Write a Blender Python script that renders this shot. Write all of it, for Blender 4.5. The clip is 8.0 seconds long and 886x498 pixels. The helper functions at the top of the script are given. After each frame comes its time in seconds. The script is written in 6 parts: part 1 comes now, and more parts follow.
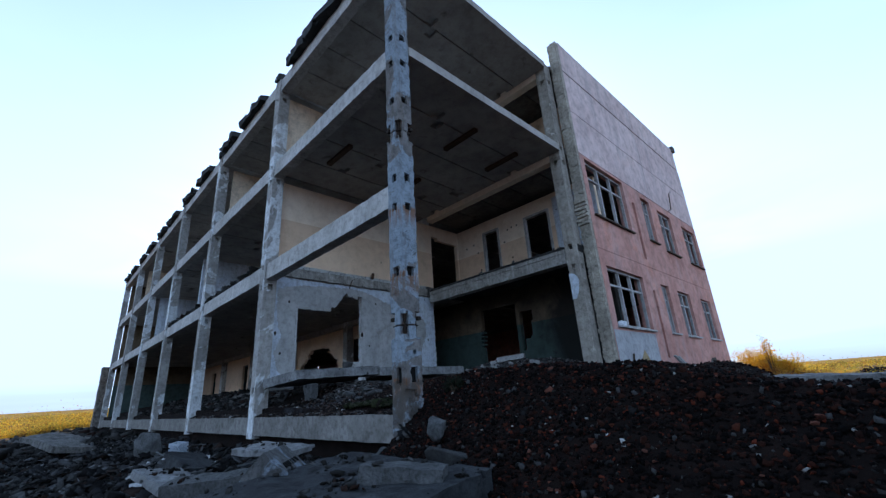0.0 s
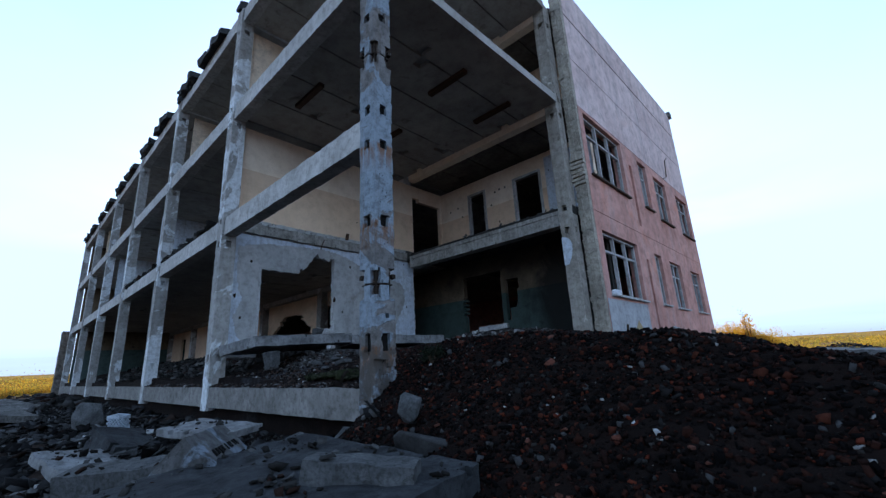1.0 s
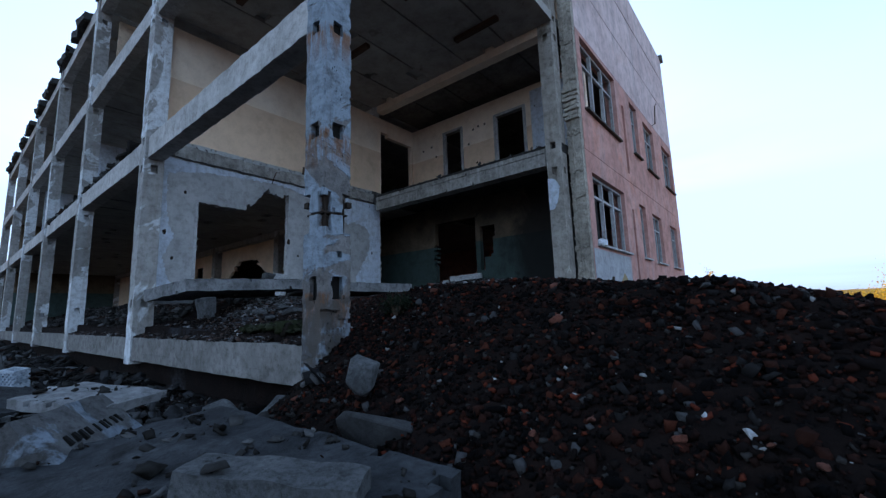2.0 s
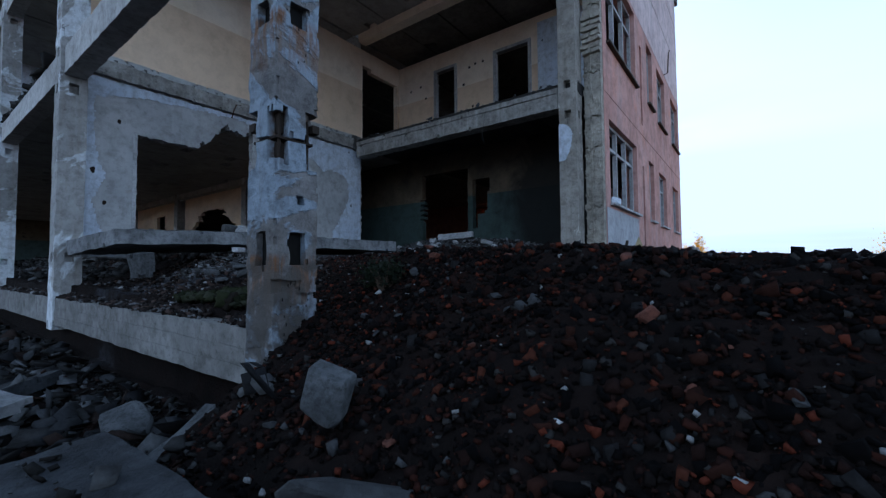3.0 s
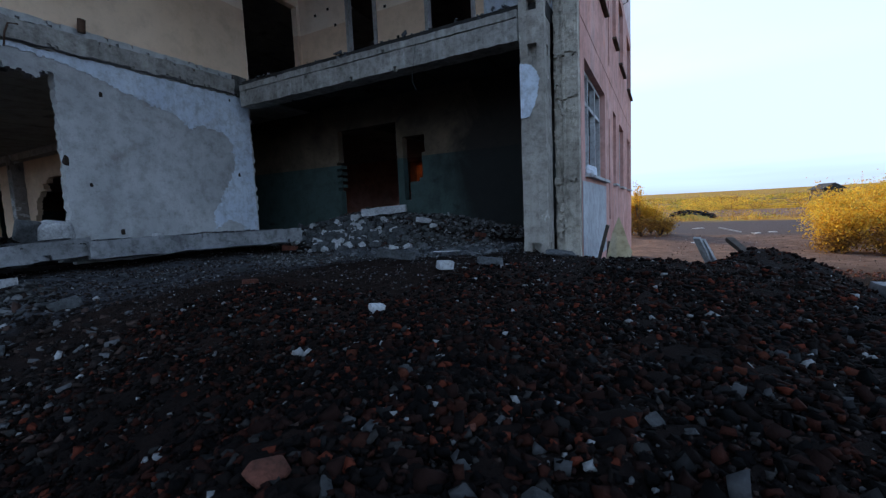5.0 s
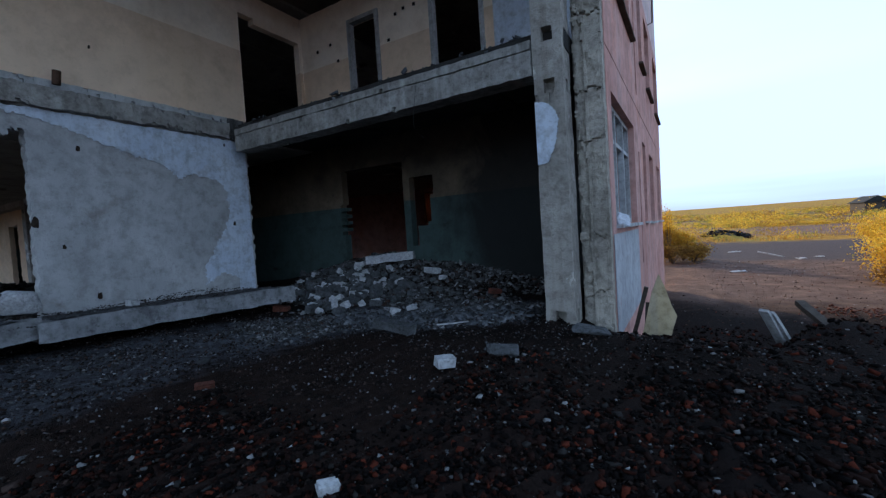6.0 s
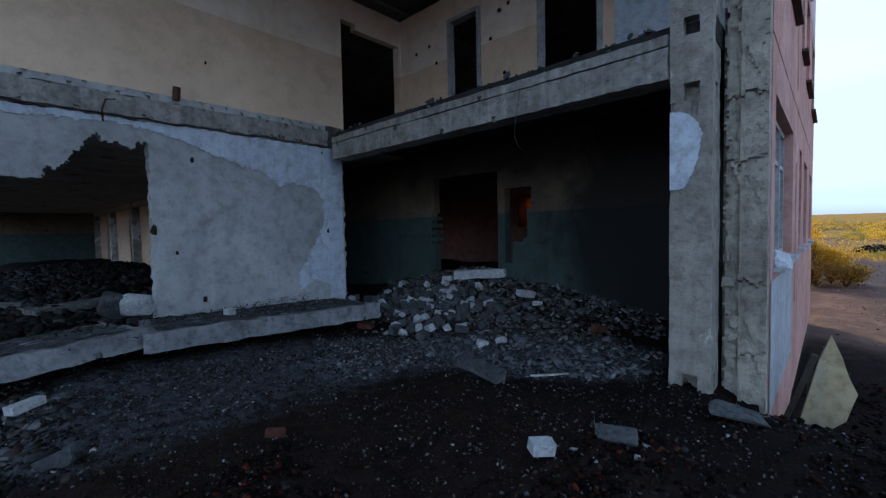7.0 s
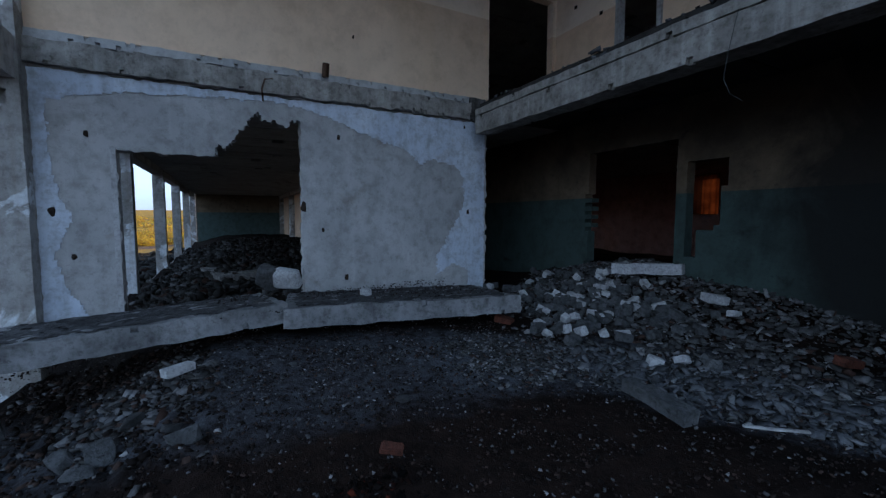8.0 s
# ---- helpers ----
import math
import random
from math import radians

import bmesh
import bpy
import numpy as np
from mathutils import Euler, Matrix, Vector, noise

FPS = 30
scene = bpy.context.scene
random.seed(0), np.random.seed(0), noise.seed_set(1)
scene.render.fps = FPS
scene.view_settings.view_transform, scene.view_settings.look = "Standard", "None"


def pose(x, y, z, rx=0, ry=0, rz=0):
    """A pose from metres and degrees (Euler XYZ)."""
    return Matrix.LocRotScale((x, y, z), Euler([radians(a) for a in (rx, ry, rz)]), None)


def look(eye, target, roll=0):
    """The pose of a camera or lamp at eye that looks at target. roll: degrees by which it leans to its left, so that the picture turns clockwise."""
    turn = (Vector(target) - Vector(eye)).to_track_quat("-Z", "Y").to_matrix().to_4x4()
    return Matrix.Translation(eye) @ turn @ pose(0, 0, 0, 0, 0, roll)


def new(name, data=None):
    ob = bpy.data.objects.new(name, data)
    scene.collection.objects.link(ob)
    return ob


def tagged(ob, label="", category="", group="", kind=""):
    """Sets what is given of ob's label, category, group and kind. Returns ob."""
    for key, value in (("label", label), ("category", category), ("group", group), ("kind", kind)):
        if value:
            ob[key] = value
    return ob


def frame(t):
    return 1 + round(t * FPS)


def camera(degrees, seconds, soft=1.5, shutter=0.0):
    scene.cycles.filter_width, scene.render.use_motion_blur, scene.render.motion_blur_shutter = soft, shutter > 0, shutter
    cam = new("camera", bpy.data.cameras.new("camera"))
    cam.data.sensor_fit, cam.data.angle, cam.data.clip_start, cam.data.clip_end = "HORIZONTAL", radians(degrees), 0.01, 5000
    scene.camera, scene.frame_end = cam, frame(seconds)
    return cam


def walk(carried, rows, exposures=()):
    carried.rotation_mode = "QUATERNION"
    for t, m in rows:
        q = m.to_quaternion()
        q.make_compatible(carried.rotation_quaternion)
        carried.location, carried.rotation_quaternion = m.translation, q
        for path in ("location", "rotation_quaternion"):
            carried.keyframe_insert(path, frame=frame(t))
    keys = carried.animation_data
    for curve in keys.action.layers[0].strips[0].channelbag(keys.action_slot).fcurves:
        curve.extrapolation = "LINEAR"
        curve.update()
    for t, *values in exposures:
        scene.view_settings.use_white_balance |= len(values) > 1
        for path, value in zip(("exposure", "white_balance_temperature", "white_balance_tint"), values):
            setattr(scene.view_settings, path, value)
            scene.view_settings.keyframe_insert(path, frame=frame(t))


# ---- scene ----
cam = camera(93.8, 8.0, soft=1.35)
PATH = [
    (0, (0.576, 0.156, 1.954), (-0.769, 1.481, 2.614), -3.8),
    (0.5, (0.178, 0.566, 1.964), (-1.181, 1.905, 2.567), -3.0),
    (1, (-0.256, 0.992, 1.979), (-1.575, 2.4, 2.506), -3.0),
    (1.5, (-0.7, 1.447, 1.981), (-1.977, 2.93, 2.396), -2.8),
    (2.8, (-1.912, 2.634, 2.109), (-3.12, 4.223, 2.234), -0.4),
    (3, (-2.104, 2.79, 2.141), (-3.295, 4.394, 2.229), -0.4),
    (3.5, (-2.518, 3.224, 2.313), (-3.635, 4.882, 2.289), -1.1),
    (4, (-2.845, 3.662, 2.597), (-3.878, 5.369, 2.456), -1.7),
    (4.5, (-3.142, 4.228, 2.782), (-4.094, 5.976, 2.586), -2.1),
    (4.7, (-3.208, 4.447, 2.839), (-4.139, 6.206, 2.641), -2.6),
    (5.8, (-3.486, 5.56, 3.356), (-4.471, 7.298, 3.267), -3.6),
    (6, (-3.52, 5.697, 3.464), (-4.545, 7.412, 3.383), -3.7),
    (6.5, (-3.675, 5.968, 3.728), (-4.842, 7.59, 3.645), -3.2),
    (7, (-3.91, 6.183, 3.859), (-5.277, 7.64, 3.768), -1.2),
    (7.5, (-4.223, 6.416, 3.862), (-5.833, 7.596, 3.733), 0.1),
    (8, (-4.623, 6.673, 3.794), (-6.389, 7.599, 3.642), 0.1),
]
walk(cam, [(t, look(eye, target, roll)) for t, eye, target, roll in PATH])

# ---- light ----
SUN_FROM = Vector((-0.72, 0.69, 0.0)).normalized()
SUN_EL = radians(18.0)
sun_data = bpy.data.lights.new("sun", "SUN")
sun_data.energy, sun_data.angle, sun_data.color = 5.0, radians(0.6), (1.0, 0.77, 0.50)
sun = new("sun", sun_data)
sun.matrix_world = look(SUN_FROM * 60 * math.cos(SUN_EL) + Vector((0, 0, 60 * math.sin(SUN_EL))), (0, 0, 0))
world = bpy.data.worlds.new("sky")
scene.world = world
world.use_nodes = True
wn, wl = world.node_tree.nodes, world.node_tree.links
sky = wn.new("ShaderNodeTexSky")
sky.sky_type, sky.sun_disc = "NISHITA", False
sky.sun_elevation = SUN_EL
sky.sun_rotation = math.atan2(SUN_FROM.x, SUN_FROM.y)
sky.altitude, sky.air_density, sky.dust_density, sky.ozone_density = 100, 1.0, 0.6, 1.5
SKY_STRENGTH = 0.45


def sky_clouds():
    """Thin white cloud over the blue, and a low grey-blue bank above the horizon."""
    co = wn.new("ShaderNodeTexCoord")
    sep = wn.new("ShaderNodeSeparateXYZ")
    wl.new(co.outputs["Generated"], sep.inputs[0])
    mp = wn.new("ShaderNodeMapping")
    mp.inputs["Scale"].default_value = (1.2, 1.2, 3.2)
    wl.new(co.outputs["Generated"], mp.inputs[0])
    nz = wn.new("ShaderNodeTexNoise")
    nz.inputs["Scale"].default_value, nz.inputs["Detail"].default_value = 1.6, 5
    nz.inputs["Distortion"].default_value = 0.6
    wl.new(mp.outputs[0], nz.inputs["Vector"])
    veil = wn.new("ShaderNodeMapRange")
    veil.inputs[1].default_value, veil.inputs[2].default_value = 0.36, 0.66
    veil.inputs[3].default_value, veil.inputs[4].default_value = 0.62, 1.0
    wl.new(nz.outputs["Fac"], veil.inputs[0])
    low = wn.new("ShaderNodeMapRange")
    low.inputs[1].default_value, low.inputs[2].default_value = 0.22, 0.42
    low.inputs[3].default_value, low.inputs[4].default_value = 1.0, 0.0
    wl.new(sep.outputs["Z"], low.inputs[0])
    cover = wn.new("ShaderNodeMath")
    cover.operation = "MAXIMUM"
    wl.new(veil.outputs[0], cover.inputs[0])
    wl.new(low.outputs[0], cover.inputs[1])
    up = wn.new("ShaderNodeMapRange")
    up.interpolation_type = "SMOOTHSTEP"
    up.inputs[1].default_value, up.inputs[2].default_value = 0.22, 0.8
    up.inputs[3].default_value, up.inputs[4].default_value = 1.0, 0.2
    wl.new(sep.outputs["Z"], up.inputs[0])
    thin = wn.new("ShaderNodeMath")
    thin.operation = "MULTIPLY"
    wl.new(cover.outputs[0], thin.inputs[0])
    wl.new(up.outputs[0], thin.inputs[1])
    mix = wn.new("ShaderNodeMixRGB")
    mix.inputs[2].default_value = (1.87, 2.52, 3.55, 1)
    wl.new(thin.outputs[0], mix.inputs[0])
    wl.new(sky.outputs[0], mix.inputs[1])
    mp2 = wn.new("ShaderNodeMapping")
    mp2.inputs["Scale"].default_value = (2.0, 2.0, 30.0)
    wl.new(co.outputs["Generated"], mp2.inputs[0])
    nz2 = wn.new("ShaderNodeTexNoise")
    nz2.inputs["Scale"].default_value = 1.5
    wl.new(mp2.outputs[0], nz2.inputs["Vector"])
    add = wn.new("ShaderNodeMath")
    add.operation = "MULTIPLY_ADD"
    add.inputs[1].default_value, add.inputs[2].default_value = 0.07, -0.035
    wl.new(nz2.outputs["Fac"], add.inputs[0])
    sm = wn.new("ShaderNodeMath")
    wl.new(add.outputs[0], sm.inputs[0])
    wl.new(sep.outputs["Z"], sm.inputs[1])
    ramp = wn.new("ShaderNodeValToRGB")
    e = ramp.color_ramp.elements
    e[0].position, e[0].color = 0.0, (1, 1, 1, 1)
    e[1].position, e[1].color = 0.066, (0, 0, 0, 1)
    mid = ramp.color_ramp.elements.new(0.035)
    mid.color = (0.55, 0.55, 0.55, 1)
    wl.new(sm.outputs[0], ramp.inputs[0])
    fac = wn.new("ShaderNodeMath")
    fac.operation = "MULTIPLY"
    fac.inputs[1].default_value = 0.95
    wl.new(ramp.outputs[0], fac.inputs[0])
    bank = wn.new("ShaderNodeMixRGB")
    bank.inputs[2].default_value = (1.35, 1.72, 2.25, 1)
    wl.new(fac.outputs[0], bank.inputs[0])
    wl.new(mix.outputs[0], bank.inputs[1])
    bg = wn["Background"]
    bg.inputs["Strength"].default_value = SKY_STRENGTH
    wl.new(bank.outputs[0], bg.inputs["Color"])


sky_clouds()


# ---- materials ----
def rgba(c):
    return (c[0], c[1], c[2], 1.0)


def ramp_node(nt, src, stops):
    r = nt.nodes.new("ShaderNodeValToRGB")
    e = r.color_ramp.elements
    while len(e) < len(stops):
        e.new(0.5)
    for el, (p, c) in zip(e, stops):
        el.position, el.color = p, rgba(c)
    nt.links.new(src, r.inputs[0])
    return r.outputs[0]


def noise_node(nt, vec, scale, detail=6, rough=0.6, dist=0.0):
    n = nt.nodes.new("ShaderNodeTexNoise")
    n.inputs["Scale"].default_value, n.inputs["Detail"].default_value = scale, detail
    n.inputs["Roughness"].default_value, n.inputs["Distortion"].default_value = rough, dist
    nt.links.new(vec, n.inputs["Vector"])
    return n.outputs["Fac"]


def mix_node(nt, fac, a, b):
    m = nt.nodes.new("ShaderNodeMixRGB")
    for k, v in ((0, fac), (1, a), (2, b)):
        if isinstance(v, (int, float)):
            m.inputs[k].default_value = v
        elif isinstance(v, tuple):
            m.inputs[k].default_value = rgba(v)
        else:
            nt.links.new(v, m.inputs[k])
    return m.outputs[0]


def step_node(nt, src, lo, hi):
    m = nt.nodes.new("ShaderNodeMapRange")
    m.inputs[1].default_value, m.inputs[2].default_value = lo, hi
    nt.links.new(src, m.inputs[0])
    return m.outputs[0]


def math_node(nt, op, a, b):
    m = nt.nodes.new("ShaderNodeMath")
    m.operation = op
    for k, v in ((0, a), (1, b)):
        if isinstance(v, (int, float)):
            m.inputs[k].default_value = v
        else:
            nt.links.new(v, m.inputs[k])
    return m.outputs[0]


def surface(name, dark, light, scale=1.2, paint=None, dado=None, streak=None, specks=None, rust=None, rough=0.9, bump=0.35, grain=38.0, vary=0.0, grime=0.62):
    """A weathered mineral surface. paint: colour, share, size; dado: height, colour below it; streak: colour, strength;
    specks: colour, share; vary: brightness spread between pieces."""
    m = bpy.data.materials.new(name)
    m.use_nodes = True
    nt = m.node_tree
    b = nt.nodes["Principled BSDF"]
    geo = nt.nodes.new("ShaderNodeNewGeometry")
    pos = geo.outputs["Position"]
    sep = nt.nodes.new("ShaderNodeSeparateXYZ")
    nt.links.new(pos, sep.inputs[0])
    big = noise_node(nt, pos, scale, 7, 0.65, 0.4)
    col = ramp_node(nt, big, [(0.32, dark), (0.68, light)])
    fine = noise_node(nt, pos, grain, 5, 0.7)
    height = fine
    if dado:
        lower = math_node(nt, "LESS_THAN", sep.outputs["Z"], dado[0])
        shade = ramp_node(nt, big, [(0.3, tuple(0.8 * c for c in dado[1])), (0.7, dado[1])])
        col = mix_node(nt, lower, col, shade)
    if paint:
        pn = noise_node(nt, pos, paint[2], 8, 0.62, 0.7)
        soft = paint[3] if len(paint) > 3 else 0.012
        mask = step_node(nt, pn, 1 - paint[1] - soft, 1 - paint[1] + soft)
        tint = mix_node(nt, noise_node(nt, pos, 3.0, 4), tuple(0.86 * c for c in paint[0]), paint[0])
        col = mix_node(nt, mask, col, tint)
        height = math_node(nt, "MULTIPLY_ADD", mask, 0.6)
        nt.links.new(fine, height.node.inputs[2])
    if streak:
        mp = nt.nodes.new("ShaderNodeMapping")
        k = streak[2] if len(streak) > 2 else 5.5
        mp.inputs["Scale"].default_value = (k, k, 0.35 * min(1.0, k / 3))
        nt.links.new(pos, mp.inputs[0])
        sn = step_node(nt, noise_node(nt, mp.outputs[0], 1.0, 5, 0.6), 0.5, 0.72)
        col = mix_node(nt, math_node(nt, "MULTIPLY", sn, streak[1]), col, streak[0])
    if rust:
        rn = step_node(nt, noise_node(nt, pos, 2.3, 6, 0.6, 0.5), 0.62, 0.74)
        col = mix_node(nt, math_node(nt, "MULTIPLY", rn, rust[1]), col, rust[0])
    if specks:
        sp = step_node(nt, noise_node(nt, pos, 26.0, 3, 0.5), 1 - specks[1], 1 - specks[1] + 0.03)
        col = mix_node(nt, sp, col, specks[0])
    stain = ramp_node(nt, noise_node(nt, pos, scale * 5.5, 5, 0.7), [(0.34, (grime, grime * 0.97, grime * 0.94)), (0.55, (1, 1, 1))])
    pit = ramp_node(nt, noise_node(nt, pos, 17.0, 4, 0.75, 0.3), [(0.34, (grime * 0.75, grime * 0.72, grime * 0.7)), (0.43, (1, 1, 1))])
    both = nt.nodes.new("ShaderNodeMixRGB")
    both.blend_type = "MULTIPLY"
    both.inputs[0].default_value = min(1.0, 1.35 * (1 - grime))
    nt.links.new(stain, both.inputs[1])
    nt.links.new(pit, both.inputs[2])
    stain = both.outputs[0]
    mul = nt.nodes.new("ShaderNodeMixRGB")
    mul.blend_type = "MULTIPLY"
    mul.inputs[0].default_value = 0.8
    nt.links.new(col, mul.inputs[1])
    nt.links.new(stain, mul.inputs[2])
    col = mul.outputs[0]
    if vary:
        info = nt.nodes.new("ShaderNodeObjectInfo")
        rnd = math_node(nt, "ADD", info.outputs["Random"], geo.outputs["Random Per Island"])
        hsv = nt.nodes.new("ShaderNodeHueSaturation")
        val = nt.nodes.new("ShaderNodeMapRange")
        val.inputs[2].default_value = 2.0
        val.inputs[3].default_value, val.inputs[4].default_value = 1 - vary, 1 + vary
        nt.links.new(rnd, val.inputs[0])
        nt.links.new(val.outputs[0], hsv.inputs["Value"])
        nt.links.new(col, hsv.inputs["Color"])
        col = hsv.outputs[0]
    nt.links.new(col, b.inputs["Base Color"])
    b.inputs["Roughness"].default_value = rough
    b.inputs["Specular IOR Level"].default_value = 0.25
    bp = nt.nodes.new("ShaderNodeBump")
    bp.inputs["Strength"].default_value, bp.inputs["Distance"].default_value = bump, 0.02
    nt.links.new(height, bp.inputs["Height"])
    nt.links.new(bp.outputs[0], b.inputs["Normal"])
    return m


def pieces(name, stops, rough=0.92, grain=30.0, bump=0.5):
    """Loose pieces, each with a colour of its own out of the stops."""
    m = bpy.data.materials.new(name)
    m.use_nodes = True
    nt = m.node_tree
    b = nt.nodes["Principled BSDF"]
    geo = nt.nodes.new("ShaderNodeNewGeometry")
    info = nt.nodes.new("ShaderNodeObjectInfo")
    rnd = math_node(nt, "FRACT", math_node(nt, "ADD", info.outputs["Random"], geo.outputs["Random Per Island"]), 0.0)
    r = nt.nodes.new("ShaderNodeValToRGB")
    r.color_ramp.interpolation = "CONSTANT"
    e = r.color_ramp.elements
    while len(e) < len(stops):
        e.new(0.5)
    for el, (p, c) in zip(e, stops):
        el.position, el.color = p, rgba(c)
    nt.links.new(rnd, r.inputs[0])
    stain = ramp_node(nt, noise_node(nt, geo.outputs["Position"], grain, 4, 0.7), [(0.3, (0.55, 0.53, 0.5)), (0.65, (1, 1, 1))])
    mul = nt.nodes.new("ShaderNodeMixRGB")
    mul.blend_type = "MULTIPLY"
    mul.inputs[0].default_value = 0.85
    nt.links.new(r.outputs[0], mul.inputs[1])
    nt.links.new(stain, mul.inputs[2])
    nt.links.new(mul.outputs[0], b.inputs["Base Color"])
    b.inputs["Roughness"].default_value = rough
    b.inputs["Specular IOR Level"].default_value = 0.06
    bp = nt.nodes.new("ShaderNodeBump")
    bp.inputs["Strength"].default_value, bp.inputs["Distance"].default_value = bump, 0.01
    nt.links.new(noise_node(nt, geo.outputs["Position"], grain * 2, 4, 0.7), bp.inputs["Height"])
    nt.links.new(bp.outputs[0], b.inputs["Normal"])
    return m


def leaf_material(name, stops):
    m = bpy.data.materials.new(name)
    m.use_nodes = True
    nt = m.node_tree
    b = nt.nodes["Principled BSDF"]
    geo = nt.nodes.new("ShaderNodeNewGeometry")
    col = ramp_node(nt, geo.outputs["Random Per Island"], stops)
    nt.links.new(col, b.inputs["Base Color"])
    b.inputs["Roughness"].default_value = 0.7
    tr = nt.nodes.new("ShaderNodeBsdfTranslucent")
    nt.links.new(col, tr.inputs["Color"])
    mx = nt.nodes.new("ShaderNodeMixShader")
    mx.inputs[0].default_value = 0.55
    nt.links.new(b.outputs[0], mx.inputs[1])
    nt.links.new(tr.outputs[0], mx.inputs[2])
    nt.links.new(mx.outputs[0], nt.nodes["Material Output"].inputs["Surface"])
    return m


def plain(name, colour, rough=0.6, metal=0.0, grain=20.0):
    m = surface(name, tuple(0.75 * c for c in colour), colour, scale=4.0, rough=rough, bump=0.2, grain=grain)
    m.node_tree.nodes["Principled BSDF"].inputs["Metallic"].default_value = metal
    return m


M_COLUMN = surface("limewashed_concrete", (0.27, 0.262, 0.25), (0.44, 0.43, 0.415), 1.4, paint=((0.74, 0.775, 0.80), 0.47, 0.75, 0.01), streak=((0.26, 0.21, 0.16), 0.4, 7.0), grime=0.6, rust=((0.16, 0.115, 0.085), 0.6), rough=0.9, bump=0.5)
M_BARE = surface("bare_column_concrete", (0.2700, 0.2470, 0.2160), (0.4644, 0.4280, 0.3780), 1.6, paint=((0.6696, 0.6300, 0.5670), 0.36, 1.7, 0.012), streak=((0.1836, 0.1500, 0.1170), 0.45, 9.0), grime=0.55, rust=((0.1188, 0.0950, 0.0720), 0.7), bump=0.8)
M_PIER = surface("broken_pier_concrete", (0.3105, 0.2794, 0.2348), (0.5465, 0.4945, 0.4149), 1.9, paint=((0.6955, 0.6325, 0.5364), 0.33, 2.2, 0.012), streak=((0.1863, 0.1552, 0.1214), 0.45, 7.0), grime=0.5, rust=((0.1366, 0.1092, 0.0830), 0.75), bump=1.0, grain=24)
M_BEAM = surface("beam_concrete", (0.38, 0.37, 0.355), (0.60, 0.59, 0.575), 1.5, streak=((0.26, 0.235, 0.21), 0.35, 6.0), rust=((0.20, 0.17, 0.14), 0.6), grime=0.62, bump=0.6)
M_ROUGH = surface("broken_concrete", (0.05, 0.048, 0.046), (0.22, 0.215, 0.205), 3.4, streak=((0.40, 0.40, 0.39), 0.35), paint=((0.58, 0.585, 0.59), 0.30, 3.2, 0.05), grime=0.3, rust=((0.045, 0.04, 0.036), 0.85), bump=1.0, grain=20)
M_LEDGE = surface("stained_ledge_concrete", (0.1976, 0.1860, 0.1692), (0.4160, 0.3950, 0.3619), 1.8, streak=((0.6240, 0.6000, 0.5640), 0.4, 7.0), paint=((0.6240, 0.6050, 0.5687), 0.30, 1.6, 0.03), grime=0.5, rust=((0.0832, 0.0700, 0.0583), 0.75), bump=0.9, grain=24)
M_FALLEN = surface("fallen_slab_concrete", (0.12, 0.122, 0.125), (0.29, 0.295, 0.30), 1.8, streak=((0.38, 0.39, 0.40), 0.3), grime=0.45, rust=((0.07, 0.064, 0.06), 0.7), bump=0.6)
M_CORNER = surface("rust_stained_limewash", (0.1290, 0.1221, 0.1187), (0.2408, 0.2305, 0.2253), 1.6, paint=((0.2838, 0.3397, 0.3956), 0.55, 0.9, 0.008), streak=((0.1376, 0.0946, 0.0602), 0.4, 8.0), grime=0.5, rust=((0.0688, 0.0473, 0.0344), 0.8), rough=0.9, bump=0.9, grain=26)
M_PLINTH = surface("board_marked_concrete", (0.15, 0.143, 0.133), (0.29, 0.28, 0.265), 1.5, streak=((0.36, 0.355, 0.34), 0.18, 2.5), rust=((0.08, 0.072, 0.064), 0.7), grime=0.5, bump=0.8)
M_SLAB = surface("slab_soffit", (0.30, 0.285, 0.265), (0.46, 0.44, 0.41), 0.5, bump=0.3, rust=((0.12, 0.10, 0.082), 0.7), grime=0.7)
# darker copy of the slab soffit, for the end bay behind the inner row
M_SLAB_DARK = surface("dark_soffit", (0.09, 0.08, 0.07), (0.19, 0.17, 0.15), 1.1, bump=0.5, rust=((0.05, 0.04, 0.03), 0.7))
# near-black soffit: the dark room's shade is put into its colour
M_SLAB_SHADED = surface("shaded_soffit_concrete", (0.018, 0.017, 0.016), (0.05, 0.047, 0.044), 0.9, bump=0.4)
M_WET = surface("dark_slate_concrete", (0.0130, 0.0144, 0.0166), (0.0446, 0.0490, 0.0540), 2.2, streak=((0.0936, 0.1008, 0.1080), 0.35), rust=((0.0086, 0.0086, 0.0086), 0.8), grime=0.4, bump=0.9, grain=22)
M_PLASTER = surface("grey_plaster", (0.37, 0.372, 0.37), (0.52, 0.523, 0.52), 0.9, streak=((0.60, 0.61, 0.615), 0.35), grime=0.66, rust=((0.27, 0.23, 0.19), 0.5), bump=0.5)
M_PAINT = surface("blue_white_paint", (0.54, 0.61, 0.71), (0.68, 0.74, 0.81), 1.4, streak=((0.36, 0.40, 0.44), 0.45, 7.0), rust=((0.42, 0.34, 0.26), 0.35), bump=0.15)
M_CREAM = surface("cream_wall", (0.90, 0.735, 0.575), (0.95, 0.82, 0.685), 0.6, dado=(7.35, (0.90, 0.67, 0.48)), streak=((0.66, 0.44, 0.25), 0.25, 1.3), grime=0.85, bump=0.2)
M_CREAM_TOP = surface("cream_wall_upper", (0.80, 0.63, 0.46), (0.88, 0.73, 0.57), 0.7, streak=((0.46, 0.29, 0.15), 0.4, 1.6), bump=0.2)
